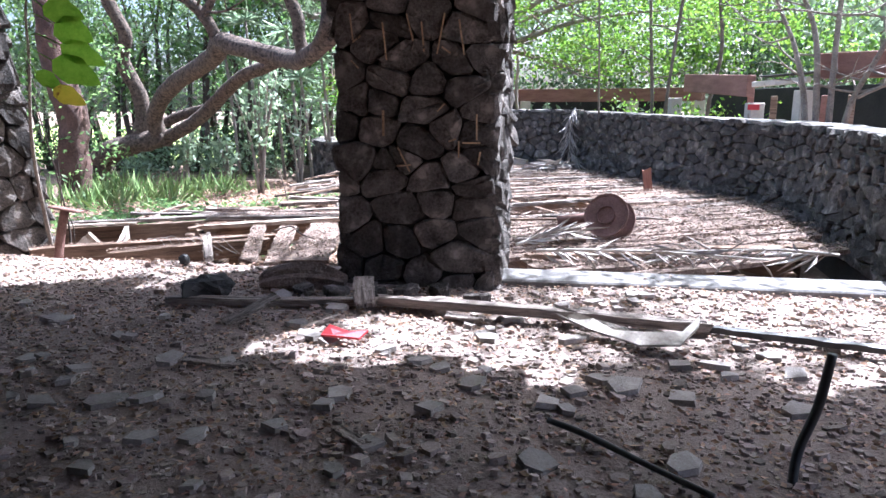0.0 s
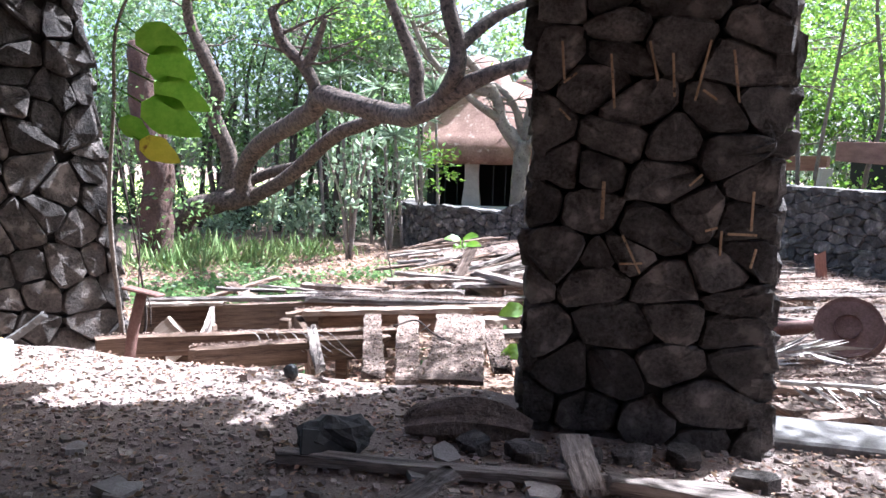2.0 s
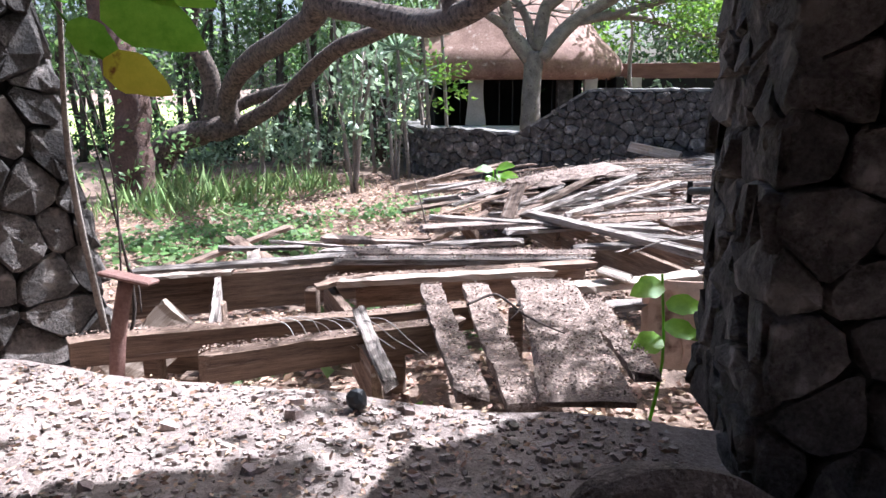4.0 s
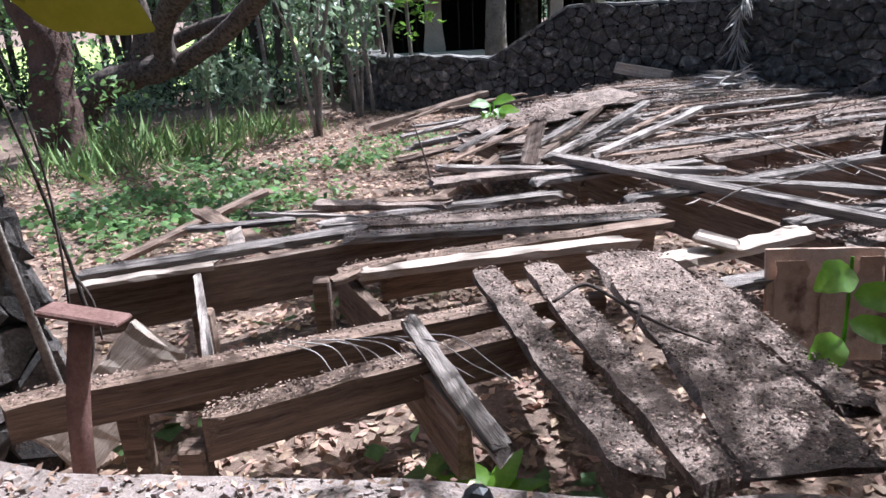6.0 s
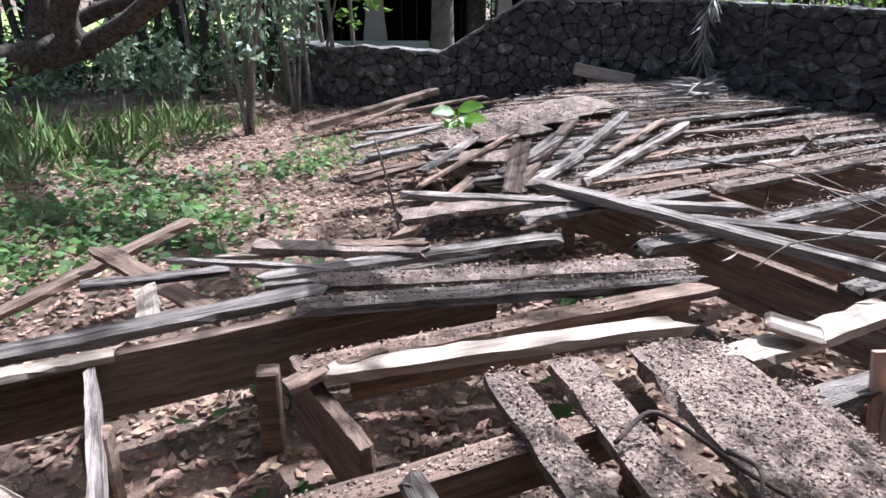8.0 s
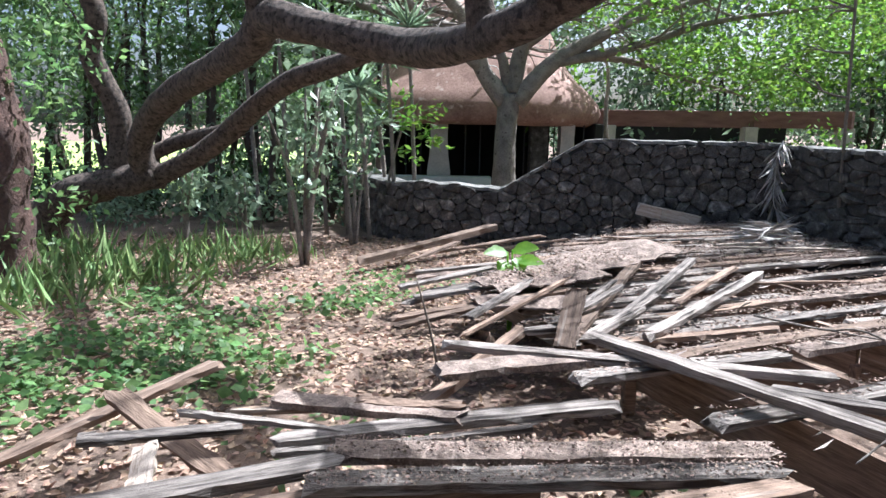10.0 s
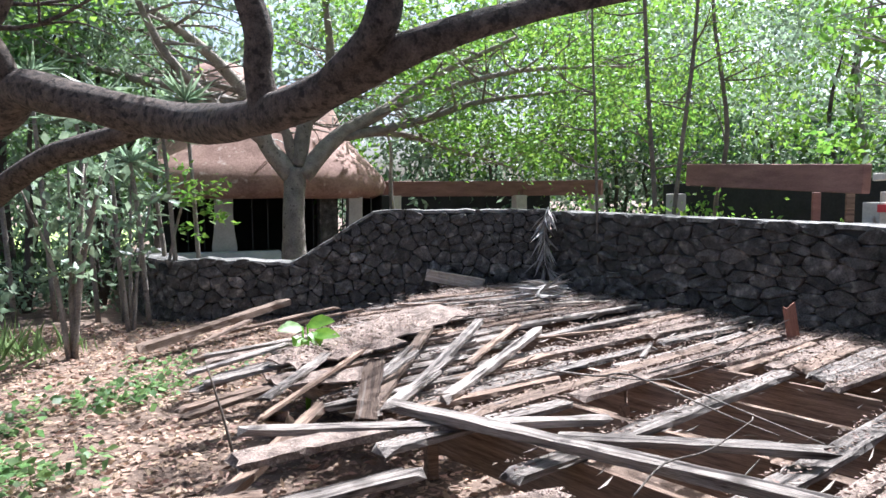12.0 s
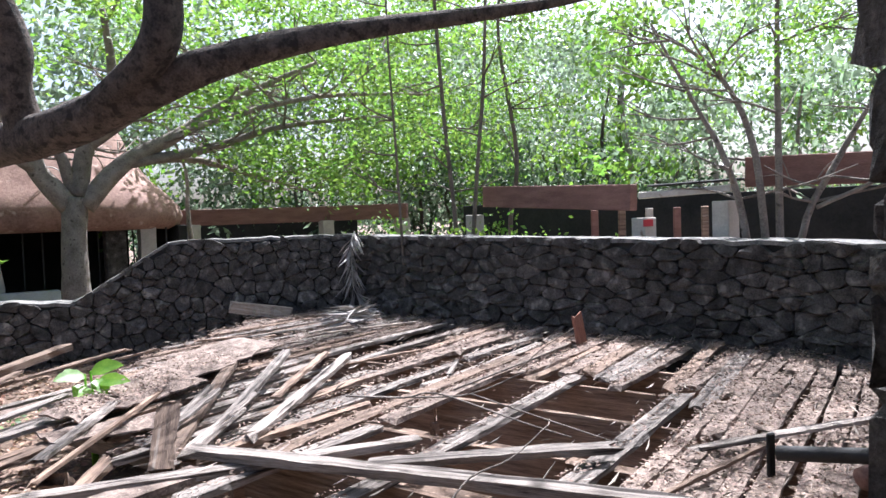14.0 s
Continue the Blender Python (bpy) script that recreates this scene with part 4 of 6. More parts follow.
prof = [(2.2, 1.74), (2.95, 1.66), (3.18, 1.78), (3.26, 2.02), (3.18, 2.3), (2.95, 2.62), (2.68, 3.0), (2.4, 3.4), (2.1, 3.8), (1.75, 4.2), (1.3, 4.5), (0.7, 4.68), (0.05, 4.72)]
V, F = [], []
for i, (r_, z_) in enumerate(prof):
    V += [(x, y, z + 0.03 * noise.noise((x, y, z))) for x, y, z in ring_pts(r_, z_, 44, 3.2 if i < 6 else 2.4)]
for i in range(len(prof) - 1):
    for k in range(44):
        a, b = i * 44 + k, i * 44 + (k + 1) % 44
        F.append((a, b, b + 44, a + 44))
mesh_ob("roof", V, F, STUCCO, house, "sagging terracotta plaster roof with rolled eave", True)
for cx, top, rad in ((-1.05, 5.7, 1.45), (1.2, 5.15, 1.25)):
    V, F = [], []
    for f, g in ((1.25, 0.0), (1.06, 0.3), (0.9, 0.55), (0.72, 0.78), (0.45, 0.94), (0.03, 1.0)):
        for k in range(28):
            a = 2 * math.pi * k / 28
            V.append((HX + cx + rad * f * math.cos(a), HY - 0.3 + rad * f * math.sin(a), 3.2 + (top - 3.2) * g + 0.04 * noise.noise((k * 0.6, g * 3, cx))))
    F = [(i * 28 + k, i * 28 + (k + 1) % 28, i * 28 + 28 + (k + 1) % 28, i * 28 + 28 + k) for i in range(5) for k in range(28)]
    mesh_ob("roof_dome", V, F, STUCCO, house, "blunt plaster dome of the roof", True)
# house interior shade put into near-black panels, here and at the sides
part("wall", box_bm(5.6, 0.3, 2.6, 0.02, Matrix.Translation((HX, HY + 2.2, 0.6))), SHADEVOID, house, "near-black back panel for the shade inside")
part("floor_slab", box_bm(6.0, 5.0, 0.3, 0.02, Matrix.Translation((HX, HY, -0.35))), CONCRETE, house)
part("sill", box_bm(3.1, 0.45, 0.30, 0.02, Matrix.Translation((-2.35, 25.5, 0.10))), SILLBLUE, house, "pale blue-grey concrete sill")
part("parapet", box_bm(3.1, 0.3, 0.8, 0.02, Matrix.Translation((-2.35, 25.5, -0.45))), LAVA, house, "dark stone parapet")
for x, w in ((-2.25, 0.62), (1.35, 0.5)):
    V, F = [], []
    for i, (z, ww) in enumerate(((-0.2, 1.0), (0.35, 1.05), (0.8, 0.85), (1.3, 0.75), (1.8, 0.8))):
        V += [(x - w * ww / 2, HY - 2.5, z), (x + w * ww / 2, HY - 2.5, z), (x + w * ww / 2, HY - 2.0, z), (x - w * ww / 2, HY - 2.0, z)]
    for i in range(4):
        for k in range(4):
            a, b = i * 4 + k, i * 4 + (k + 1) % 4
            F.append((a, b, b + 4, a + 4))
    mesh_ob("column", V, F, PLASTER, house, "tapered grey plaster column")
part("column", box_bm(0.5, 0.5, 2.2, 0.03, Matrix.Translation((0.55, HY - 2.3, 0.7))), LAVA, house, "lava stone column")
for x in [-3.6 + 0.42 * k for k in range(14)]:
    if abs(x + 2.25) > 0.35 and abs(x - 0.55) > 0.3:
        part("window_bar", box_bm(0.035, 0.035, 1.9, 0.004, Matrix.Translation((x, HY - 2.2, 0.8))), DARKIRON, house)
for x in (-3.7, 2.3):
    part("wall", box_bm(0.25, 4.4, 2.5, 0.02, Matrix.Translation((x, HY, 0.5))), SHADEVOID, house, "near-black side panel for the shade inside")
scr = joined_tubes("scrawl", [[(-0.95 + 0.28 * math.cos(a) * (1 + 0.2 * math.sin(3 * a)), 25.02 + 0.05 * i, 2.95 + 0.28 * math.sin(a), 0.012) for i, a in enumerate(np.linspace(0, 5.5 + s, 9))] for s in (0.0, 0.6)], WHITEPAINT, house, 5, 3, label="white painted scrawl")

# ---- pergola and sheds behind the wall ----
def timber(name, parent, p0, p1, w, h, material):
    p0, p1 = Vector(p0), Vector(p1)
    d = p1 - p0
    bm = box_bm(d.length, w, h, 0.012)
    ob = part(name, bm, material, parent)
    ob.matrix_basis = Matrix.Translation((p0 + p1) / 2) @ Matrix.Rotation(math.atan2(d.y, d.x), 4, "Z") @ Matrix.Rotation(-math.asin(d.z / d.length), 4, "Y")
    return ob


perg = empty("pergola", "long red-brown timber pergola on pale concrete posts", "pergola")
timber("beam", perg, (2.6, 29.6, 1.98), (7.7, 28.0, 1.98), 0.3, 0.52, BEAMRED)
timber("beam", perg, (7.7, 27.9, 1.98), (9.6, 26.0, 1.98), 0.3, 0.5, BEAMRED)
for x, y in ((3.2, 29.2), (7.3, 27.9), (9.3, 26.2)):
    timber("post", perg, (x, y, 0.4), (x + 0.4, y, 0.4), 0.4, 2.7, POSTPALE)
# near-black panel added as the shade behind the pergola
timber("shade_panel", perg, (2.6, 32, 0.5), (10, 30.5, 0.5), 0.3, 2.6, SHADEVOID)
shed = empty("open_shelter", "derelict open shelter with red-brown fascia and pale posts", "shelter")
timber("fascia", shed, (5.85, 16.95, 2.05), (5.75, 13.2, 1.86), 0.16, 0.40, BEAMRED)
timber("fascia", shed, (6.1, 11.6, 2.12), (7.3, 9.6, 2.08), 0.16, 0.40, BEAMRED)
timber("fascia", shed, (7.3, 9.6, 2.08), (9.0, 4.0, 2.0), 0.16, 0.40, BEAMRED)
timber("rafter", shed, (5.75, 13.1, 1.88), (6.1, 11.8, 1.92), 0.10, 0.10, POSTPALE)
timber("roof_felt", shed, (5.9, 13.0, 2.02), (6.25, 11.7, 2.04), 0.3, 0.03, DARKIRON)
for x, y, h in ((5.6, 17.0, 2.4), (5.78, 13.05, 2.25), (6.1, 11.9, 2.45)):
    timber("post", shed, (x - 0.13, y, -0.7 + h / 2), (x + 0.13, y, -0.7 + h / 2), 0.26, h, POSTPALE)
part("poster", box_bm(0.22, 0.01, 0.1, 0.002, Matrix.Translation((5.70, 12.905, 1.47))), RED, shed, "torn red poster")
# two near-black panels added as the shade behind the shelter
timber("shade_panel", shed, (7.6, 20.0, 0.6), (9.6, 13.0, 0.6), 0.2, 2.7, SHADEVOID)
timber("shade_panel", shed, (9.6, 13.0, 0.6), (11.0, 6.0, 0.6), 0.2, 2.7, SHADEVOID)
for k in range(5):
    timber("board", shed, (6.3 + 0.35 * k, 14.6 - 0.3 * k, 0.5), (6.42 + 0.35 * k, 14.55 - 0.3 * k, 0.5), 0.05, 2.4, (BEAMRED, WOODBROWN, POSTPALE)[k % 3])

# ---- slender trees behind the east wall ----
BARKMID = mat("mid_grey_bark", (0.09, 0.07, 0.055), (0.24, 0.19, 0.15), 4, 30, 0.95, 0.5, vary=0.15)


def slender(name, label, stems, material, crown_c, per, spread, size, leafmat, category="tree"):
    t = empty(name, label, category)
    for i, s in enumerate(stems):
        tube("stem", [(x, y, z, r * 0.6) for x, y, z, r in s], material, t, 7, 5, 0.05, i)
    tagged(joined_tubes("twig_mass", twig_paths(stems, 9, 1.3, 5, 0.02), material, t, 5, 3), kind="stuff")
    if crown_c:
        crown(t, crown_c, per, spread, size, leafmat, name="foliage")
    return t


slender("slender_tree", "thin straight dark stems rising behind the stone wall", [
    [(5.02, 16.79, -0.70, 0.079), (5.00, 16.79, 1.32, 0.074), (4.88, 16.88, 3.37, 0.065), (4.79, 16.92, 5.32, 0.056), (4.74, 16.97, 7.54, 0.037)],
    [(5.11, 16.70, -0.70, 0.074), (5.30, 16.51, 2.34, 0.065), (5.48, 16.42, 4.29, 0.056), (5.67, 16.42, 7.08, 0.037)],
    [(3.81, 16.70, -0.70, 0.046), (3.68, 16.60, 1.42, 0.042), (3.62, 16.60, 3.09, 0.037), (3.56, 16.61, 4.53, 0.033), (3.53, 16.60, 6.62, 0.019)],
    [(6.50, 16.79, -0.70, 0.093), (6.32, 16.79, 1.32, 0.084), (6.55, 16.79, 2.90, 0.074), (6.32, 16.97, 5.22, 0.056), (6.69, 17.16, 7.08, 0.037)]], BARKMID,
    [(rng.uniform(3.5, 8), rng.uniform(16.5, 19.5), rng.uniform(3.0, 8)) for _ in range(46)], 110, 0.36, 0.10, LEAFBRIGHT)
slender("pale_stemmed_tree", "pale grey many-stemmed tree behind the stone wall", [
    [(5.91, 11.35, -0.70, 0.093), (5.94, 11.50, 1.25, 0.086), (5.80, 11.71, 2.32, 0.071), (5.62, 12.00, 3.03, 0.050), (5.27, 12.43, 4.18, 0.029)],
    [(6.05, 11.21, -0.70, 0.093), (5.98, 11.28, 1.53, 0.086), (5.91, 11.43, 2.68, 0.071), (5.62, 11.71, 3.46, 0.050), (5.05, 12.07, 3.96, 0.029)],
    [(6.16, 11.14, -0.70, 0.093), (6.14, 11.15, 1.25, 0.086), (6.12, 11.14, 2.61, 0.071), (6.14, 11.15, 3.75, 0.057), (6.05, 11.07, 5.11, 0.029)],
    [(6.23, 11.00, -0.70, 0.086), (6.27, 10.93, 1.23, 0.079), (6.44, 10.57, 2.18, 0.064), (6.64, 10.13, 3.07, 0.043), (6.98, 9.64, 4.18, 0.021)],
    [(6.34, 10.78, 1.61, 0.050), (6.69, 10.07, 2.03, 0.043), (6.62, 9.57, 2.75, 0.036), (6.27, 9.50, 3.75, 0.021)]], BARKGREY,
    [(rng.uniform(5, 8.5), rng.uniform(9.5, 13.5), rng.uniform(3.4, 6)) for _ in range(26)], 110, 0.32, 0.08, LEAFBRIGHT)

# ---- wooded background ----
def wood(name, label, centres, per, spread, size, leafmat, trunks=0, bark=None, **kw):
    t = empty(name, label, "woods", kind="stuff")
    crown(t, centres, per, spread, size, leafmat, name="foliage", **kw)
    if trunks:
        paths = []
        for k in range(trunks):
            x, y, z = centres[k % len(centres)]
            lean = rng.uniform(-0.8, 0.8)
            h = rng.uniform(3.0, 6.5)
            paths.append([(x, y, -0.8, 0.10), (x + lean * 0.7, y, h * 0.35, 0.08), (x + lean * 0.6, y + 0.3, h * 0.7, 0.055), (x + lean * 1.6, y, h, 0.02)])
        joined_tubes("trunks", paths, bark or BARKDARK, t, 6, 3)
    return t


wood("woods_left", "dense green thicket of trees behind the garden", [(rng.uniform(-17, -3.8), rng.uniform(21.5, 27), rng.uniform(1.9, 8.0)) for _ in range(125)], 150, 0.5, 0.21, LEAF, 14)
wood("woods_left_glossy", "grey-green glossy thicket behind the leaning tree", [(rng.uniform(-14, -3.2), rng.uniform(22, 25), rng.uniform(1.4, 7.0)) for _ in range(105)], 150, 0.45, 0.22, LEAFGREY, 4, None, narrow=0.3)
# shade under the thicket comes from the darkened leaf colour
wood("undergrowth", "undergrowth between thin trunks, coloured dark for shade", [(rng.uniform(-15, -4.2), rng.uniform(22.5, 26), rng.uniform(-0.4, 0.5)) for _ in range(50)], 140, 0.45, 0.15, LEAFSHADE, 26)
wood("garden_shrubs_low", "low broad-leaved shrubs at the thicket's foot", [(rng.uniform(-10, -4.6), rng.uniform(20.8, 22.5), rng.uniform(-0.5, 0.3)) for _ in range(26)], 60, 0.28, 0.17, LEAFGREY, narrow=0.45)
# distance haze put into the colour: grey-green leaf on the farthest trees
wood("woods_far", "tall trees behind the ruins, grey-green leaf colour for haze", [(rng.uniform(-10, 28), rng.uniform(31, 40), rng.uniform(0.0, 11.5)) for _ in range(270)], 170, 0.95, 0.40, LEAFGREY, 8, narrow=0.45)
wood("woods_far_sunny", "sunlit light green crowns behind the ruins", [(rng.uniform(0, 26), rng.uniform(27, 34), rng.uniform(2.5, 10)) for _ in range(70)], 190, 0.6, 0.24, LEAFBRIGHT, 5, BARKGREY)
wood("woods_right", "sunny light green trees beyond the shelter", [(rng.uniform(9, 24), rng.uniform(15, 30), rng.uniform(2.6, 9.5)) for _ in range(70)], 190, 0.55, 0.22, LEAFBRIGHT, 7, BARKGREY)
wood("woods_right_grey", "grey-green trees beyond the shelter", [(rng.uniform(10, 24), rng.uniform(12, 26), rng.uniform(0.5, 8)) for _ in range(95)], 190, 0.65, 0.22, LEAFGREY, 6, BARKGREY)
wood("woods_right_low", "low green shrubs behind the stone wall", [(rng.uniform(4.8, 8.5), rng.uniform(15.5, 20), rng.uniform(-0.2, 1.7)) for _ in range(30)], 110, 0.36, 0.12, LEAFBRIGHT)
# dark base behind pergola and shelter: shade put into the leaf colour
wood("woods_far_shade", "undergrowth behind the pergola, its shade in the leaf colour", [(rng.uniform(-3, 24), rng.uniform(31, 37), rng.uniform(-0.2, 4.5)) for _ in range(80)], 200, 0.8, 0.2, LEAFSHADE, 12)
wood("woods_mid_shade", "foliage behind the shelter, its shade in the leaf colour", [(rng.uniform(9.5, 20), rng.uniform(17, 27), rng.uniform(0.2, 3.6)) for _ in range(50)], 160, 0.6, 0.18, LEAFSHADE, 10)
wood("woods_west", "green trees closing the garden", [(rng.uniform(-24, -13), rng.uniform(4, 24), rng.uniform(0.5, 8)) for _ in range(90)], 90, 0.9, 0.26, LEAF, 8)
wood("woods_east", "green trees beyond the east wall", [(rng.uniform(13, 24), rng.uniform(-2, 15), rng.uniform(1, 9)) for _ in range(70)], 120, 0.8, 0.22, LEAF, 8)


# ---- garden plants ----
old = empty("old_stump_trunk", "dark red-brown rotten trunk hung with creepers", "tree trunk")
tube("trunk", [(-8.5, 16.0, -0.8, 0.46), (-8.55, 16.0, 0.2, 0.36), (-8.45, 16.05, 1.2, 0.32), (-8.7, 16.1, 2.2, 0.34), (-8.9, 16.2, 4.0, 0.25)], mat("red_brown_bark", (0.04, 0.02, 0.016), (0.15, 0.085, 0.065), 3, 24, 0.95, 1.0, vary=0), old, 11, 6, 0.16, 4)
crown(old, [(-8.5 + rng.uniform(-0.9, 1.3), 16 + rng.uniform(-0.7, 0.6), rng.uniform(-0.2, 3.2)) for _ in range(26)], 30, 0.25, 0.13, LEAF, name="creeper")


def stem_shrub(at, h, n, label):
    s = empty("shrub", label, "shrub", "garden shrubs")
    x, y = at
    z = soil(x, y)
    pts = []
    for k in range(n):
        a = rng.uniform(0, 6.28)
        lean = rng.uniform(0.05, 0.25) * h
        end = (x + lean * math.cos(a), y + lean * math.sin(a), z + h * rng.uniform(0.8, 1.1))
        mid = (x + lean * 0.35 * math.cos(a), y + lean * 0.35 * math.sin(a), z + h * 0.45)
        tube("stem", [(x + 0.04 * math.cos(a), y + 0.04 * math.sin(a), z - 0.05, 0.04), (*mid, 0.03), (*end, 0.012)], BARKGREY, s, 6, 4, 0.08, k)
        for f in (0.3, 0.45, 0.6, 0.75, 0.9, 1.0):
            pts.append([mid[i] + (end[i] - mid[i]) * (f * 1.6 - 0.5) for i in range(3)])
    leaves("foliage", clumps(pts, 7, 0.16), 0.2, LEAFGREY, s, narrow=0.5, droop=0.5)
    return s


stem_shrub((-4.55, 17.2), 3.0, 6, "thin-stemmed garden shrub with pale drooping leaves")
stem_shrub((-3.95, 19.0), 2.6, 3, "thin-stemmed garden shrub with pale drooping leaves")
stem_shrub((-7.0, 18.8), 1.6, 4, "low leafy shrub at the edge of the thicket")
stem_shrub((-6.1, 19.6), 1.3, 4, "low leafy shrub at the edge of the thicket")


def rosette(at, n, ln, material, label, category="spiky plant", stem=True, group="spiky rosettes"):
    x, y, z = at
    r = empty("spiky_plant", label, category, group)
    d = nr.normal(size=(n, 3))
    d[:, 2] = np.abs(d[:, 2]) * 0.6
    d /= np.linalg.norm(d, axis=1)[:, None]
    leaves("leaf_mass", np.repeat([[x, y, z]], n, 0), ln, material, r, narrow=0.09, direction=d)
    if stem:
        tube("stem", [(x + 0.2, y + 0.2, -0.7, 0.05), (x + 0.1, y + 0.1, z * 0.5, 0.045), (x, y, z, 0.035)], BARKGREY, r, 6, 4, 0.08)


for x, y, z in ((-3.9, 19.4, 2.3), (-3.4, 19.9, 2.9), (-4.8, 19.9, 3.1), (-5.6, 20.4, 3.9), (-4.4, 20.2, 3.6), (-3.0, 20.2, 3.5), (-3.6, 20.6, 1.7), (-6.3, 20.6, 3.1)):
    rosette((x, y, z), 46, 0.62, LEAFGREY, "spiky rosette of narrow grey-green leaves on a bare stem")


def grass(at, n, h, spread):
    x, y = at
    t = empty("grass_tuft", "tuft of tall light green grass in the garden", "grass", "grass tufts")
    p = np.array([[x, y, soil(x, y)]]) + nr.normal(size=(n, 3)) * [spread, spread, 0]
    d = nr.normal(size=(n, 3)) * 0.5 + [0, 0, 1.0]
    tagged(leaves("blade_mass", p, h, GRASS, t, narrow=0.02, direction=d, droop=0), kind="stuff")


for x, y, n, h, s in ((-6.6, 15.6, 260, 0.75, 0.4), (-7.3, 14.8, 220, 0.7, 0.4), (-5.4, 17.4, 200, 0.6, 0.3), (-7.8, 16.8, 200, 0.7, 0.4), (-5.9, 16.7, 160, 0.6, 0.35), (-8.2, 14.2, 160, 0.6, 0.4), (-6.4, 18.0, 160, 0.6, 0.4), (-9.0, 17.8, 160, 0.6, 0.5)):
    grass((x, y), int(n * 0.6), h * 0.8, s * 1.35)


def cover(at, n, spread, size, label="low patch of broad-leaved green ground cover", material=None):
    x, y = at
    g = empty("ground_cover_plant", label, "ground cover", "ground cover patches")
    p = np.array([[x, y, soil(x, y) + 0.08]]) + nr.normal(size=(n, 3)) * [spread, spread * 0.8, 0.05]
    leaves("foliage", p, size, material or LEAF, g, narrow=0.75, flat=0.75)


for k in range(20):
    y = rng.uniform(9.6, 16.5)
    x = rng.uniform(-7.6, left_of(y) - 1.6)
    cover((x, y), 45, 0.3, 0.085)
for x, y in ((-5.2, 12.1), (-4.8, 12.6), (-5.6, 12.6), (-5.2, 13.2), (-6.0, 11.9), (-4.5, 11.8), (-6.2, 13.0), (-5.7, 11.4), (-4.9, 13.7), (-4.2, 12.4), (-6.6, 12.3), (-4.0, 14.6), (-3.3, 15.2), (-5.9, 14.4)):
    cover((x, y), 150, 0.36, 0.11, "lush patch of broad-leaved green ground cover", LEAF)
for x, y in ((-2.6, 7.3), (-1.9, 8.8), (-3.1, 8.2), (-3.8, 7.9), (-2.1, 7.0), (-3.3, 9.2), (-2.6, 9.9), (-1.2, 10.2)):
    cover((x, y), 16, 0.16, 0.14, "few green leaves sprouting under the deck")


def petal_leaf(base, tip, width, material, parent, name="leaf", cup=0.12, segs=8, face=(0, 0, 1)):
    """A large leaf blade with a midrib fold, wavy margin and stalk."""
    base, tip = Vector(base), Vector(tip)
    d = tip - base
    side = d.cross(Vector(face))
    side = (side if side.length > 0.02 else Vector((1, 0, 0))).normalized()
    nrm = side.cross(d).normalized()
    V, F = [], []
    for i in range(segs + 1):
        f = i / segs
        w = width * 0.5 * math.sin(math.pi * f ** 0.75) ** 0.8 * (1 + 0.08 * math.sin(f * 17)) if 0 < f < 1 else 0.004
        c = base + d * f + nrm * (-0.18 * d.length * (f - 0.3) ** 2)
        for k in (-1, -0.5, 0, 0.5, 1):
            V.append(c + side * w * k + nrm * cup * w * (abs(k) * 1.2 + 0.25 * math.sin(f * 15 + k * 2)))
    for i in range(segs):
        for k in range(4):
            a = i * 5 + k
            F.append((a, a + 1, a + 6, a + 5))
    return mesh_ob(name, V, F, material, parent, "", True)


vine = empty("vine", "climbing vine with large glossy heart-shaped leaves hanging by the pillar", "vine")
tube("stem", [(-4.35, 7.55, -0.3, 0.025), (-4.25, 7.2, 1.0, 0.018), (-3.95, 6.8, 1.9, 0.014), (-3.8, 6.6, 2.4, 0.012), (-3.5, 6.4, 2.75, 0.01)], BARKGREY, vine, 6, 6)
for b, t, w, m in (((-3.27, 6.05, 2.14), (-2.96, 6.05, 2.01), 0.22, LEAFBIG),
                   ((-3.21, 6.0, 1.97), (-2.85, 6.0, 1.81), 0.17, LEAFBIG),
                   ((-3.26, 5.94, 1.84), (-2.88, 5.94, 1.65), 0.21, LEAFBIG),
                   ((-3.46, 6.04, 1.75), (-3.26, 6.04, 1.61), 0.12, LEAFBIG),
                   ((-3.31, 6.0, 1.61), (-3.05, 6.0, 1.48), 0.14, LEAFYELLOW),
                   ((-3.38, 6.1, 2.29), (-3.04, 6.1, 2.2), 0.2, LEAFBIG)):
    petal_leaf(b, t, w * 1.15, m, vine, face=(0.1, -1, 0.35))
    tube("leaf_stalk", [(*b, 0.006), ((b[0] - 3.75) / 2, b[1] + 0.15, b[2] + 0.10, 0.005), (-3.85, 6.7, b[2] + 0.15, 0.005)], LEAFBIG, vine, 5, 3)
SPRIG = 0.13
sprig = empty("small_leaf_vine", "fresh green vine leaves growing beside the dark pillar", "vine")
tube("stem", [(-0.82, 7.3, -0.6, 0.012), (-0.77, 7.25, -0.1, 0.01), (-0.82, 7.2, 0.45, 0.008)], LEAFBIG, sprig, 5, 4)
for b, t, w in (((-0.94, 7.2, 0.40), (-1.14, 7.1, 0.36), 0.15), ((-0.92, 7.2, 0.28), (-0.72, 7.1, 0.28), 0.14), ((-0.92, 7.2, 0.16), (-0.75, 7.05, 0.12), 0.13), ((-0.92, 7.22, 0.06), (-1.12, 7.1, 0.02), 0.15)):
    petal_leaf((b[0] + SPRIG, *b[1:]), (t[0] + SPRIG, *t[1:]), w, LEAFBIG, sprig, face=(0, -0.7, 0.7))
low = empty("low_leafy_plant", "small plant with large pointed leaves beneath the deck boards", "plant")
for k in range(7):
    a = k * 0.9
    petal_leaf((-2.35, 6.95, -0.45), (-2.35 + 0.24 * math.cos(a), 6.95 + 0.2 * math.sin(a), -0.36 + 0.05 * math.sin(k * 2)), 0.11, LEAFBIG, low)
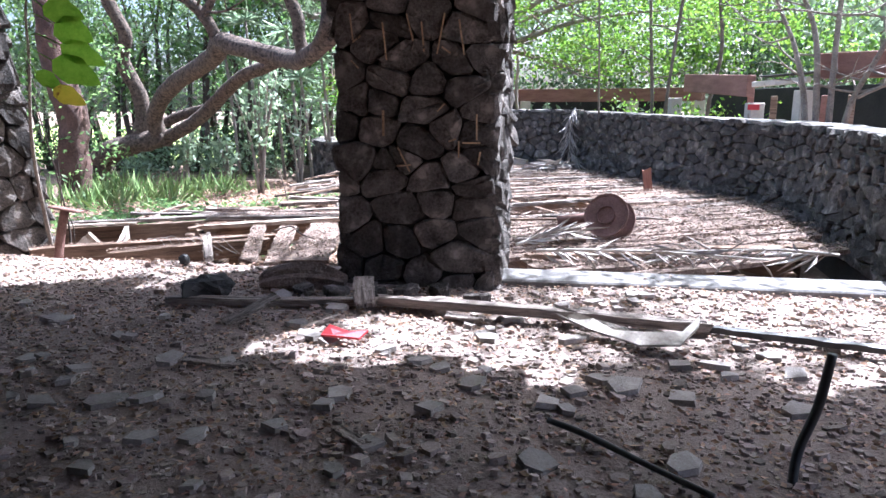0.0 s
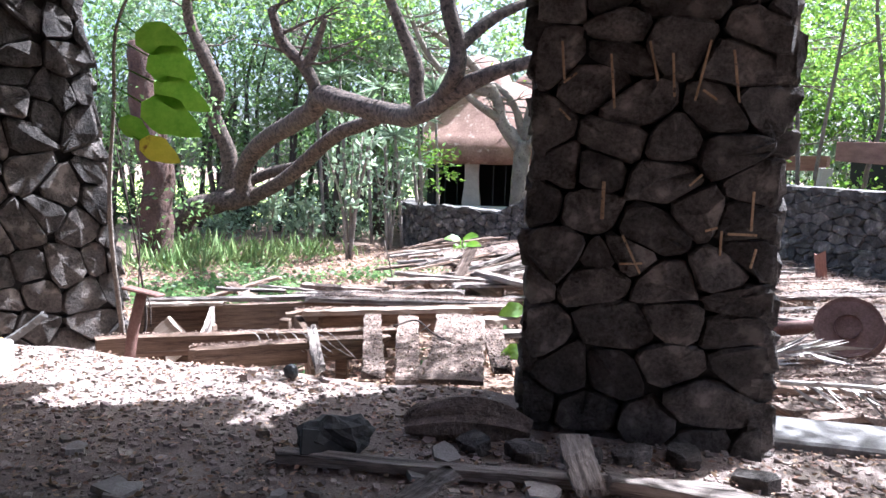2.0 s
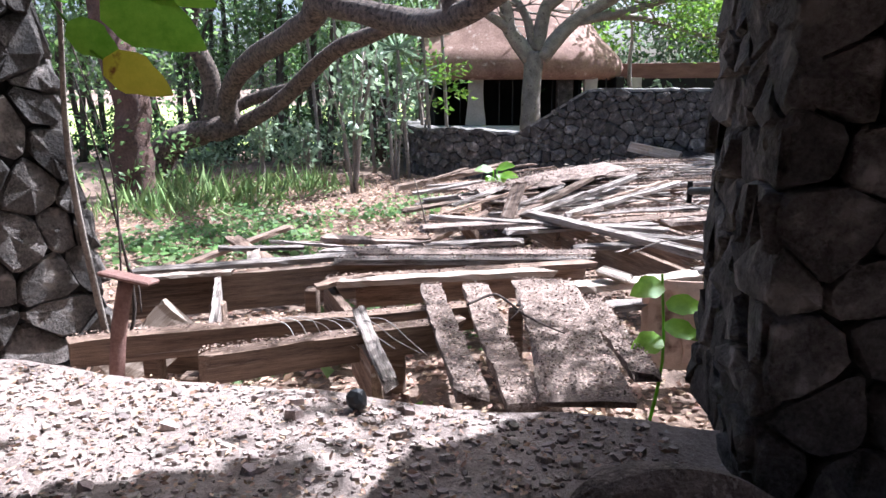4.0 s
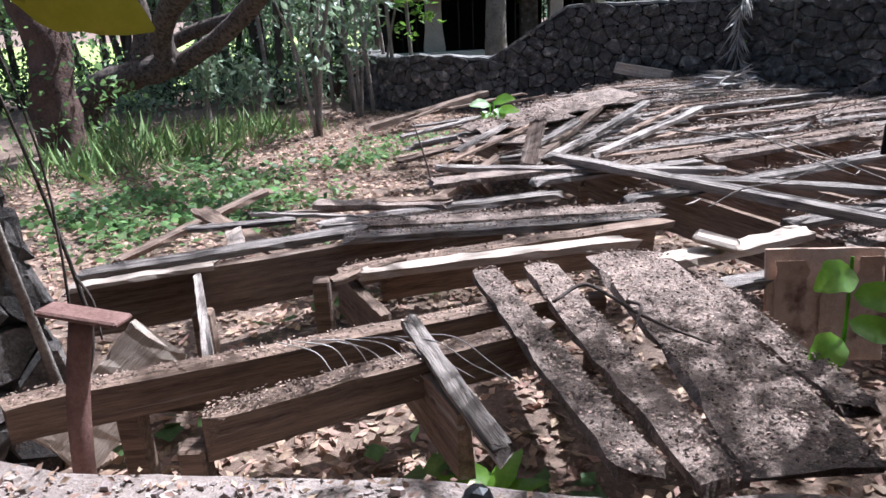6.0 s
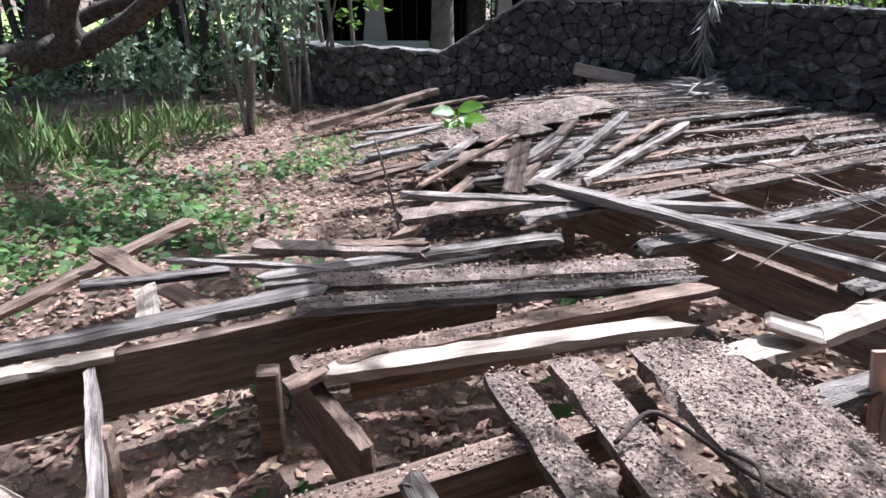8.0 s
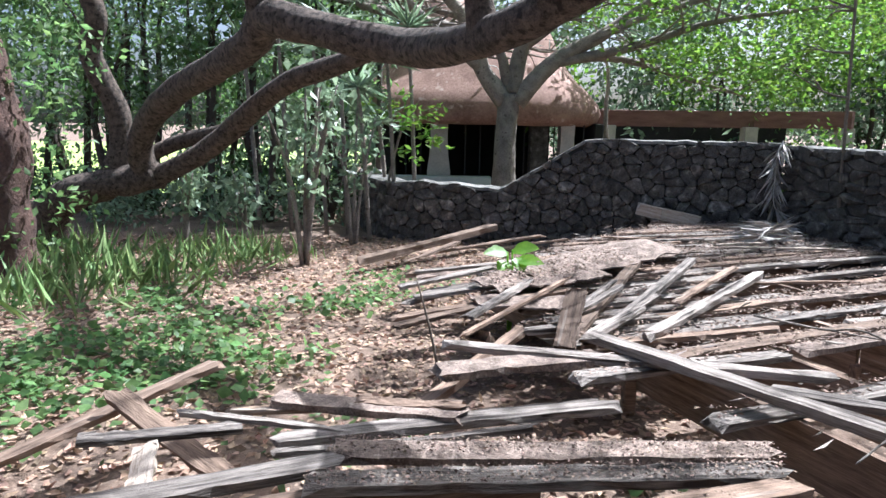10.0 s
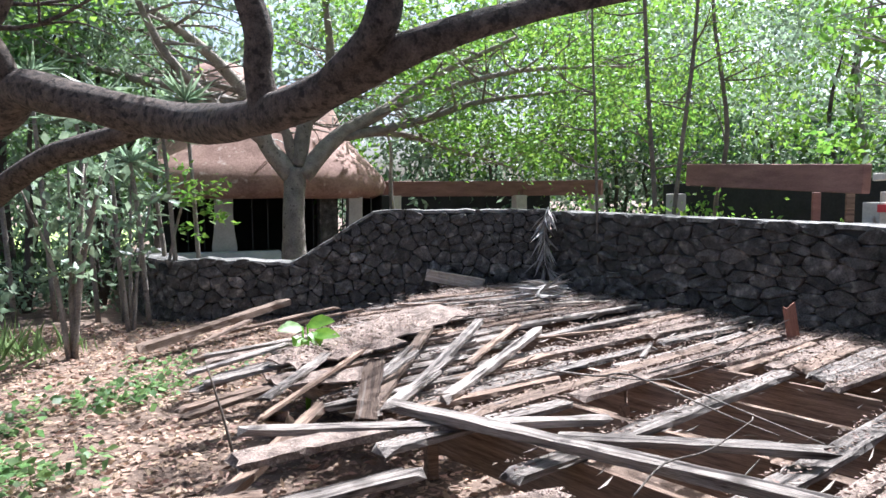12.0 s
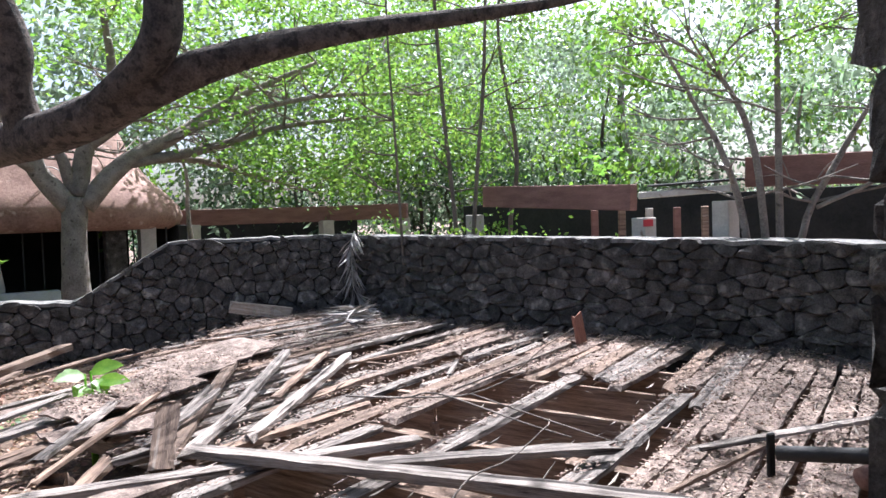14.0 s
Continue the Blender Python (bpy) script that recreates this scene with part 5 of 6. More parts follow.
taro = empty("broad_leaf_plant", "low plant with broad bright green leaves behind the boards", "plant")
for dx, dz, tx, tz, w in ((0, 0.36, -0.26, 0.38, 0.28), (0.05, 0.38, 0.3, 0.44, 0.34), (0.1, 0.28, 0.36, 0.28, 0.3), (0.0, 0.25, -0.1, 0.18, 0.28), (0.1, 0.3, 0.15, 0.18, 0.3)):
    petal_leaf((-1.75 + dx, 13.4, dz - 0.05), (-1.75 + tx, 13.25, tz - 0.05), w * 0.6, LEAFBIG, taro, face=(0.1, -0.6, 0.75))
    tube("leaf_stalk", [(-1.7, 13.5, -0.7, 0.015), (-1.73 + dx, 13.45, -0.1, 0.012), (-1.75 + dx, 13.4, dz - 0.05, 0.01)], LEAFBIG, taro, 5, 3)
fresh = empty("fresh_shrub", "shrub with bright yellow-green young leaves by the house", "shrub")
tube("stem", [(-3.6, 20.2, -0.7, 0.04), (-3.3, 20.1, 0.8, 0.03), (-3.0, 19.9, 1.9, 0.02)], BARKGREY, fresh, 6, 4)
leaves("foliage", clumps([(-3.0 + rng.uniform(-0.7, 0.6), 19.9 + rng.uniform(-0.3, 0.3), 1.6 + rng.uniform(-0.6, 0.6)) for _ in range(16)], 14, 0.13), 0.16, LEAFBRIGHT, fresh, flat=0.6)

# dry leaf litter on soil, deck and floor
n = 34000
xs, ys = nr.uniform(-9, 2.5, n), nr.uniform(6.8, 20, n)
keep = xs < np.array([left_of(y) + 1.5 for y in ys])
pts = np.array([[x, y, soil(x, y) + 0.02] for x, y, k in zip(xs, ys, keep) if k])
tagged(leaves("dry_leaves", pts, 0.085, DRYLEAF, None, flat=0.85, droop=0), "fallen dry brown leaves on the garden soil", "leaf litter", kind="stuff")
pts = []
for p, q, w, covered in laid:
    for _ in range(int((q - p).length * w * (1300 if covered else 650))):
        f = rng.random()
        c = p + (q - p) * f + DV * rng.uniform(-0.45, 0.45) * w
        pts.append((c.x, c.y, rng.uniform(0.02, 0.04)))
for cx, cy, turn, hl, hw, z in ((-1.45, 13.0, 24, 0.6, 0.26, 0.19), (-0.75, 13.75, 30, 0.85, 0.36, 0.25), (-0.1, 14.6, 21, 0.8, 0.3, 0.18)):
    c, q = math.cos(radians(turn)), math.sin(radians(turn))
    for _ in range(900):
        u, v = rng.uniform(-hl, hl), rng.uniform(-hw, hw)
        pts.append((cx + u * c - v * q, cy + u * q + v * c, z + rng.uniform(-0.05, 0.0)))
tagged(leaves("deck_litter", np.array(pts), 0.034, CRUMB, None, flat=0.85, droop=0, narrow=0.4), "dry leaf and bark crumbs scattered over the deck boards", "leaf litter", kind="stuff")

dp = [deck(u, v) for u, v in zip(nr.uniform(-4, 6, 900), nr.uniform(-2, 9.5, 900))]
pts = np.array([[p.x, p.y, rng.uniform(0.035, 0.07)] for p in dp if left_of(p.y) - 0.2 < p.x < right_of(p.y) - 0.1 and p.y > edge_y(p.x) + 0.1])
tagged(leaves("wood_slivers", pts, 0.18, SLIVER, None, narrow=0.05, direction=np.array([[DU.x, DU.y, 0.02]] * len(pts)), droop=0), "thin grey wood slivers scattered over the deck", "splinters", kind="stuff")

# ---- rubble on the floor ----
def chips(name, n, size, xr, yr, material, thick=0.35, label="small broken plaster and stone chips"):
    V, F = [], []
    for _ in range(n):
        x = rng.uniform(*xr)
        y = yr[0] + (yr[1] - yr[0]) * rng.random()
        if y > edge_y(x) - 0.05 or (-1.0 < x < 0.5 and y > 5.5):
            continue
        s = size * rng.choice((0.5, 0.6, 0.7, 0.9, 1.2, 1.7)) * rng.uniform(0.7, 1.2)
        k = rng.choice((4, 5, 6))
        a0, tl, ta = rng.random() * 6, rng.uniform(0, 0.35), rng.random() * 6
        z = floor_z(x, y) + 0.003
        h = s * thick * rng.uniform(0.5, 1.2)
        o = len(V)
        ring = [(s * rng.uniform(0.6, 1.1) * math.cos(a0 + 6.283 * i / k), s * rng.uniform(0.5, 1.0) * math.sin(a0 + 6.283 * i / k)) for i in range(k)]
        for lev, sc in ((-0.01, 1.0), (h, 0.85)):
            for dx, dy in ring:
                V.append((x + dx * sc, y + dy * sc, z + lev + tl * (dx * math.cos(ta) + dy * math.sin(ta)) + (s * tl if lev > 0 else 0)))
        F.append(tuple(range(o + k, o + 2 * k)))
        for i in range(k):
            F.append((o + i, o + (i + 1) % k, o + k + (i + 1) % k, o + k + i))
    return tagged(mesh_ob(name, V, F, material, None), label, "rubble", kind="stuff")


chips("fine_rubble", 20000, 0.017, (-5.2, 4.0), (1.2, 6.8), CHIP, 0.25)
flecks = np.array([[x, y, floor_z(x, y) + 0.02] for x, y in zip(nr.uniform(-5.2, 4, 17000), nr.uniform(1.5, 6.7, 17000)) if y < edge_y(x) and not (-1 < x < 0.5 and y > 5.4)])
tagged(leaves("floor_litter", flecks, 0.036, DRYLEAF, None, flat=0.85, droop=0), "small dry leaf fragments among the rubble", "leaf litter", kind="stuff")
cr = []
for x0, y0, x1, y1, w, z in ((-2.25, 8.35, -1.88, 6.45, 0.15, 0.045), (-1.92, 8.46, -1.62, 6.4, 0.18, 0.02), (-1.40, 8.50, -1.31, 6.40, 0.44, 0.055), (-1.07, 8.12, -0.97, 6.75, 0.15, 0.035), (-3.5, 7.03, -2.0, 7.66, 0.12, 0.0), (-4.4, 7.2, -1.9, 8.01, 0.11, 0.0), (-3.15, 9.12, -0.9, 9.24, 0.16, 0.045), (-3.1, 9.46, -0.85, 9.42, 0.18, 0.045), (-3.1, 8.52, -0.95, 9.08, 0.12, 0.03)):
    for _ in range(int(6500 * w)):
        f = rng.random()
        cr.append((x0 + (x1 - x0) * f + rng.uniform(-0.5, 0.5) * w * (abs(y1 - y0) > abs(x1 - x0)), y0 + (y1 - y0) * f + rng.uniform(-0.5, 0.5) * w * (abs(y1 - y0) <= abs(x1 - x0)), z + rng.uniform(0.0, 0.012)))
tagged(leaves("wood_crumbs", cr, 0.018, CRUMB, None, flat=0.88, droop=0, narrow=0.6), "wood crumbs and dry flakes over the broad boards", "crumbs", kind="stuff")
chips("rubble", 3600, 0.028, (-5.2, 4.0), (1.0, 6.8), CHIP, 0.22)
for k in range(110):
    x, y = rng.uniform(-3.4, 2.6), rng.uniform(1.9, 5.3)
    s = rng.uniform(0.04, 0.12)
    r = random.Random(900 + k)
    kk = r.choice((4, 5, 5, 6))
    ring = [(s * r.uniform(0.6, 1.2) * math.cos(6.283 * i / kk), s * r.uniform(0.5, 0.9) * math.sin(6.283 * i / kk)) for i in range(kk)]
    V = [(a, b, -0.012) for a, b in ring] + [(a * 0.97, b * 0.97, r.uniform(0.012, 0.022)) for a, b in ring]
    F = [tuple(range(kk, 2 * kk)), tuple(reversed(range(kk)))] + [(i, (i + 1) % kk, kk + (i + 1) % kk, kk + i) for i in range(kk)]
    ob = mesh_ob("plaster_shard", V, F, SHARD, None, m=pose(x, y, floor_z(x, y) + 0.018, r.uniform(-9, 9), r.uniform(-9, 9), r.uniform(0, 360)))
    tagged(ob, "flat broken shard of grey plaster on the floor", "rubble", "plaster shards")

# long split rail with a curled strip
rail = empty("split_rail", "long grey split wooden rail lying across the floor", "rail")
board("rail_piece", (-2.1, 5.0, 0.07), (0.1, 4.82, 0.09), 0.09, 0.05, WOOD, rail)
board("rail_piece", (-0.5, 4.85, 0.10), (1.75, 4.25, 0.10), 0.11, 0.06, WOOD, rail)
board("rail_piece", (1.7, 4.27, 0.08), (2.9, 3.65, 0.07), 0.06, 0.04, BLACKPLASTIC, rail)
curl = empty("curled_strip", "curled strip of dry palm sheath on the floor", "palm sheath")
V, F = [], []
for i, (x, y, z, w) in enumerate(((0.75, 4.55, 0.08, 0.05), (0.95, 4.25, 0.06, 0.1), (1.2, 3.98, 0.05, 0.13), (1.42, 3.92, 0.07, 0.14), (1.56, 4.02, 0.15, 0.09))):
    V += [(x - 0.3 * w, y - 0.7 * w, z + 0.015), (x, y, z - 0.01), (x + 0.3 * w, y + 0.7 * w, z + 0.04), (x, y, z - 0.025)]
for i in range(4):
    for k in range(4):
        a, b = i * 4 + k, i * 4 + (k + 1) % 4
        F.append((a, b, b + 4, a + 4))
mesh_ob("sheath", V, F, PALMDRY, curl, "", True)
for p0, p1, w in (((-1.5, 4.45, 0.04), (-1.15, 4.7, 0.16), 0.14), ((-1.0, 4.35, 0.03), (-0.7, 4.55, 0.05), 0.05), ((-0.55, 4.75, 0.05), (-0.62, 5.15, 0.20), 0.16), ((-1.5, 3.75, 0.03), (-1.1, 3.7, 0.04), 0.08), ((-1.75, 3.3, 0.03), (-2.0, 3.0, 0.02), 0.04), ((-0.5, 2.95, 0.03), (-0.32, 2.7, 0.03), 0.06), ((0.0, 4.6, 0.03), (0.3, 4.5, 0.06), 0.07)):
    board("wood_scrap", p0, p1, w, 0.02, WOOD, None, 0, "short weathered wood scrap on the rubble floor", "wood scrap", "wood scraps")
red = empty("red_plastic_piece", "crumpled bright red plastic piece on the rubble", "litter")
V = [(-0.15, 0.02, 0.0), (-0.05, -0.06, 0.02), (0.1, -0.05, 0.0), (0.15, 0.02, 0.03), (0.03, 0.05, 0.01), (-0.1, 0.07, 0.05)]
mesh_ob("plastic", V + [(x, y, z - 0.015) for x, y, z in V], [(0, 1, 4, 5), (1, 2, 3, 4), (11, 10, 7, 6), (10, 9, 8, 7)] + [(i, i + 6, (i + 1) % 6 + 6, (i + 1) % 6) for i in range(6)], RED, red)
red.location = (-0.62, 4.12, 0.05)
hose = empty("black_hose", "bent black rubber hose sticking up from the floor", "hose")
tube("pipe", [(1.36, 2.45, -0.02, 0.019), (1.40, 2.5, 0.12, 0.019), (1.47, 2.52, 0.30, 0.019), (1.49, 2.5, 0.52, 0.018)], BLACKPLASTIC, hose, 9, 6, 0.02)
hose2 = empty("black_cable", "black flat cable lying over the rubble", "cable")
tube("cable", [(0.48, 2.92, 0.05, 0.014), (0.62, 2.78, 0.05, 0.016), (0.80, 2.55, 0.045, 0.014), (1.0, 2.3, 0.04, 0.014)], BLACKPLASTIC, hose2, 7, 6, 0.05)

# rotten log and rag heap at the pillar's foot
heap = empty("rotten_log", "crumbling rotten log section at the foot of the pillar", "log")
V, F = tube_geo([(-1.5, 5.5, 0.03, 0.05), (-1.4, 5.5, 0.06, 0.10), (-1.2, 5.52, 0.08, 0.135), (-0.98, 5.52, 0.07, 0.12), (-0.8, 5.5, 0.04, 0.06)], 14, 6, 0.3, 4)
mesh_ob("wood_shell", V, F, WOODLITTER, heap)
for k in range(6):
    x = -1.1 + 0.27 * k
    y = 5.3 - 0.13 * (k > 4) + rng.uniform(-0.1, 0.05)
    V, F = stone_geo([(-0.1, -0.06), (0.08, -0.08), (0.13, 0.03), (0.02, 0.1), (-0.1, 0.06)], lambda u, v, h: (u, v, h + 0.02), rng.uniform(0.04, 0.085), random.Random(k + 70))
    tagged(mesh_ob("fallen_stone", V, F, LAVA, None, m=pose(x, y, 0.0, 0, 0, rng.uniform(0, 360))), "fallen dark stone lump at the foot of the pillar", "stone", "fallen stones")
rag = empty("rag_heap", "crumpled dark cloth and black plastic heap on the floor", "rag")
bm = bmesh.new()
bmesh.ops.create_uvsphere(bm, u_segments=20, v_segments=12, radius=0.2)
for v in bm.verts:
    q = noise.noise(v.co * 9) * 0.09 + noise.noise(v.co * 21) * 0.03
    v.co = Vector((v.co.x * 1.0, v.co.y * 0.8, v.co.z * 0.55)) * (1 + q * 4)
ob = part("cloth", bm, CLOTH, rag)
ob.location = (-1.82, 5.2, 0.07)
bm = box_bm(0.22, 0.16, 0.03, 0.008)
ob = part("plastic_flap", bm, BLACKPLASTIC, rag, "glossy black plastic flap")
ob.matrix_basis = pose(-1.86, 5.05, 0.08, 35, 10, 20)
ball = empty("black_ball", "small dark charred lump on the floor edge", "lump")
bm = bmesh.new()
bmesh.ops.create_icosphere(bm, subdivisions=2, radius=0.055)
for v in bm.verts:
    v.co *= 1 + 0.25 * noise.noise(v.co * 25)
ob = part("lump", bm, BLACKPLASTIC, ball)
ob.location = (-2.43, 6.33, 0.05)

# rusty post with a bent flange
post = empty("rusty_post", "rusty steel post with a flat cap plate at the floor edge", "post")
tube("pole", [(-4.02, 6.93, -0.7, 0.045), (-3.98, 7.0, 0.0, 0.045), (-3.92, 7.08, 0.42, 0.045)], RUST, post, 10, 4, 0.03)
ob = part("cap_plate", box_bm(0.34, 0.12, 0.025, 0.008), RUST, post)
ob.matrix_basis = pose(-3.91, 7.08, 0.42, -4, 8, -10)
# pale box and rusty angle beside the left pillar
box = empty("pale_box", "pale wooden box with yellow panel lying on the floor", "box")
ob = part("body", box_bm(0.9, 0.55, 0.18, 0.015), POSTPALE, box)
ob.matrix_basis = pose(-4.75, 5.85, 0.1, 3, 0, 22)
ob = part("yellow_panel", box_bm(0.8, 0.45, 0.02, 0.006), mat("yellow_board", (0.45, 0.31, 0.12), (0.6, 0.45, 0.2), 4, 30, 0.8, 0.2, vary=0), box, "stained yellow panel")
ob.matrix_basis = pose(-4.75, 5.85, 0.203, 3, 0, 22)
ob = part("angle_iron", box_bm(0.5, 0.1, 0.1, 0.01), RUST, box, "rusty angle piece")
ob.matrix_basis = pose(-4.35, 5.55, 0.06, 0, 0, 25)
pl = board("leaning_plank", (-4.75, 6.4, 0.08), (-4.42, 6.62, 0.34), 0.1, 0.05, CONCRETE, None, 0, "short grey plank leaning on the stone pillar", "plank")
tri_b = board("leaning_board", (-4.45, 7.5, -0.55), (-3.95, 7.85, -0.06), 0.35, 0.03, WOODPALE, None, 70, "broken pale board leaning under the deck edge", "board")

# ---- things on the deck ----
pan = empty("rusty_drum_reel", "rusty steel reel lying on its side on the deck", "reel")


def disc(name, r0, th, m, rim=0.03):
    bm = bmesh.new()
    bmesh.ops.create_cone(bm, cap_ends=True, segments=36, radius1=r0, radius2=r0, depth=th)
    top = max(bm.faces, key=lambda f: f.calc_center_median().z)
    res = bmesh.ops.inset_region(bm, faces=[top], thickness=rim)
    bmesh.ops.translate(bm, vec=(0, 0, -th * 0.5), verts=top.verts)
    bmesh.ops.transform(bm, matrix=m, verts=bm.verts)
    return part(name, bm, RUST, pan)


axis = Vector((-0.5, -0.75, 0.42)).normalized()
base_m = Matrix.Translation((1.86, 7.62, 0.24)) @ axis.to_track_quat("Z", "Y").to_matrix().to_4x4()
disc("flange", 0.25, 0.03, base_m @ Matrix.Translation((0, 0, 0.11)))
disc("flange", 0.25, 0.03, base_m @ Matrix.Translation((0, 0.02, -0.15)))
disc("hub", 0.10, 0.26, base_m)
ob = tube("shaft", [(1.8, 7.9, 0.22, 0.06), (1.35, 8.0, 0.14, 0.07)], RUST, pan, 10, 3)
rp = board("red_post", (3.85, 12.3, -0.5), (3.72, 12.4, 0.42), 0.05, 0.15, mat("red_rotten_wood", (0.16, 0.06, 0.04), (0.36, 0.17, 0.12), 4, 20, 0.9, 0.6, stretch=(0.4, 5, 5), vary=0, object_space=True), None, 40, "short red-brown rotten post stub standing on the deck", "post", jag=0.1)
ply = empty("plywood_panel", "peeling tan plywood panel standing among the deck boards", "panel")
bm = box_bm(0.62, 0.03, 0.62, 0.004)
bmesh.ops.subdivide_edges(bm, edges=bm.edges[:], cuts=3, use_grid_fill=True)
for v in bm.verts:
    v.co.z += 0.05 * noise.noise((v.co.x * 6, 0, 3)) if v.co.z > 0.2 else 0
PLY = pose(-0.42, 8.0, -0.14, -14, 0, -6)
ob = part("sheet", bm, CARDBOARD, ply)
ob.matrix_basis = PLY
for u, z, w, h, bend in ((-0.19, 0.08, 0.16, 0.34, 0.05), (0.07, -0.05, 0.2, 0.42, 0.035), (0.22, 0.17, 0.12, 0.2, 0.06)):
    V, F = [], []
    for lev in (0.0, 0.006):
        for i in range(7):
            f = i / 6
            lift = 0.017 + bend * f ** 2 + lev
            jag = 0.03 * noise.noise((i * 1.7, u * 9, 2))
            V += [(u - w / 2 + jag, -lift, z - h / 2 + h * f), (u + w / 2 + 0.03 * noise.noise((i * 2.1, z * 9, 6)), -lift, z - h / 2 + h * f)]
    for i in range(6):
        F += [(2 * i, 2 * i + 1, 2 * i + 3, 2 * i + 2), (14 + 2 * i + 2, 14 + 2 * i + 3, 14 + 2 * i + 1, 14 + 2 * i), (2 * i, 2 * i + 2, 14 + 2 * i + 2, 14 + 2 * i), (2 * i + 1, 14 + 2 * i + 1, 14 + 2 * i + 3, 2 * i + 3)]
    F += [(0, 14, 15, 1), (12, 13, 27, 26)]
    mesh_ob("peeling_veneer", V, F, CARDBOARD, ply, "curled peeling veneer strip", False, PLY)
blk = tagged(part("pale_block", box_bm(0.26, 0.16, 0.05, 0.02), WOODPALE, None), "pale broken wood block on the deck boards", "block")
blk.matrix_basis = pose(-0.86, 8.42, 0.11, 0, 10, -30)
pp = empty("steel_pipe", "grey steel pipe stub with flange beside the pillar", "pipe")
tube("pipe", [(-0.66, 7.33, 0.91, 0.022), (-0.55, 6.95, 0.97, 0.022)], DARKIRON, pp, 12, 3, 0.01)
ob = part("flange", box_bm(0.012, 0.03, 0.13, 0.004), DARKIRON, pp)
ob.matrix_basis = pose(-0.66, 7.35, 0.90, 0, 0, 80)


def frond(name, label, pts, side_len, n, material, droop=0.4):
    f = empty(name, label, "palm frond", "dry palm fronds")
    tube("rib", [(*p, 0.018 - 0.003 * i) for i, p in enumerate(pts)], material, f, 6, 5)
    path = smooth_path([(*p, 0) for p in pts], 12)
    C, D = [], []
    for k in range(n):
        i = rng.randrange(1, len(path) - 1)
        d = Vector((path[i + 1] - path[i - 1])[:3]).normalized()
        s = d.cross(Vector((0, 0.3, 1))).normalized() * rng.choice((-1, 1))
        C.append(path[i][:3])
        D.append(s * 0.8 + d * 0.9 + Vector((0, 0, rng.uniform(-droop, 0.25))))
    leaves("leaflet_mass", C, side_len, material, f, narrow=0.05, direction=[tuple(d) for d in D], droop=0)
    return f


frond("palm_frond", "grey dry palm frond hanging over the stone wall", [(3.35, 17.75, 1.46), (3.22, 17.65, 1.25), (3.2, 17.62, 0.8), (3.22, 17.6, 0.4), (3.4, 17.5, 0.1)], 0.45, 90, PALMDRY, 1.5)
frond("palm_frond", "heap of bleached palm leaflets at the wall foot", [(3.3, 17.4, 0.1), (2.9, 16.9, 0.14), (2.5, 16.4, 0.12), (2.2, 15.9, 0.1)], 0.55, 160, PALMDRY)
frond("palm_frond", "dry palm frond lying beside the kerb", [(0.9, 6.5, 0.1), (1.4, 6.35, 0.14), (2.0, 6.2, 0.15), (2.9, 6.0, 0.12)], 0.3, 60, PALMDRY, 0.9)
frond("palm_frond", "dry palm frond lying beside the kerb", [(3.7, 6.3, 0.1), (3.1, 6.25, 0.16), (2.5, 6.3, 0.14), (2.1, 6.5, 0.1)], 0.35, 60, PALMDRY, 0.9)
frond("palm_frond", "dark dry palm frond by the reel", [(0.75, 6.9, 0.08), (1.1, 7.1, 0.16), (1.5, 7.2, 0.16)], 0.3, 70, PALMDRY)
for p0, p1, w in (((0.75, 6.5, 0.06), (2.4, 6.75, 0.05), 0.09), ((2.6, 6.9, 0.07), (3.7, 6.75, 0.1), 0.14), ((0.8, 7.3, 0.05), (1.6, 7.4, 0.05), 0.1)):
    loose(p0, p1, w, 0.04, WOODBROWN)
# timber chunk set in the north wall
ck = board("wall_timber", (1.2, 18.5, 0.33), (2.25, 18.1, 0.1), 0.2, 0.2, WOODPALE, None, 0, "pale splintered timber sticking out of the stone wall", "timber")
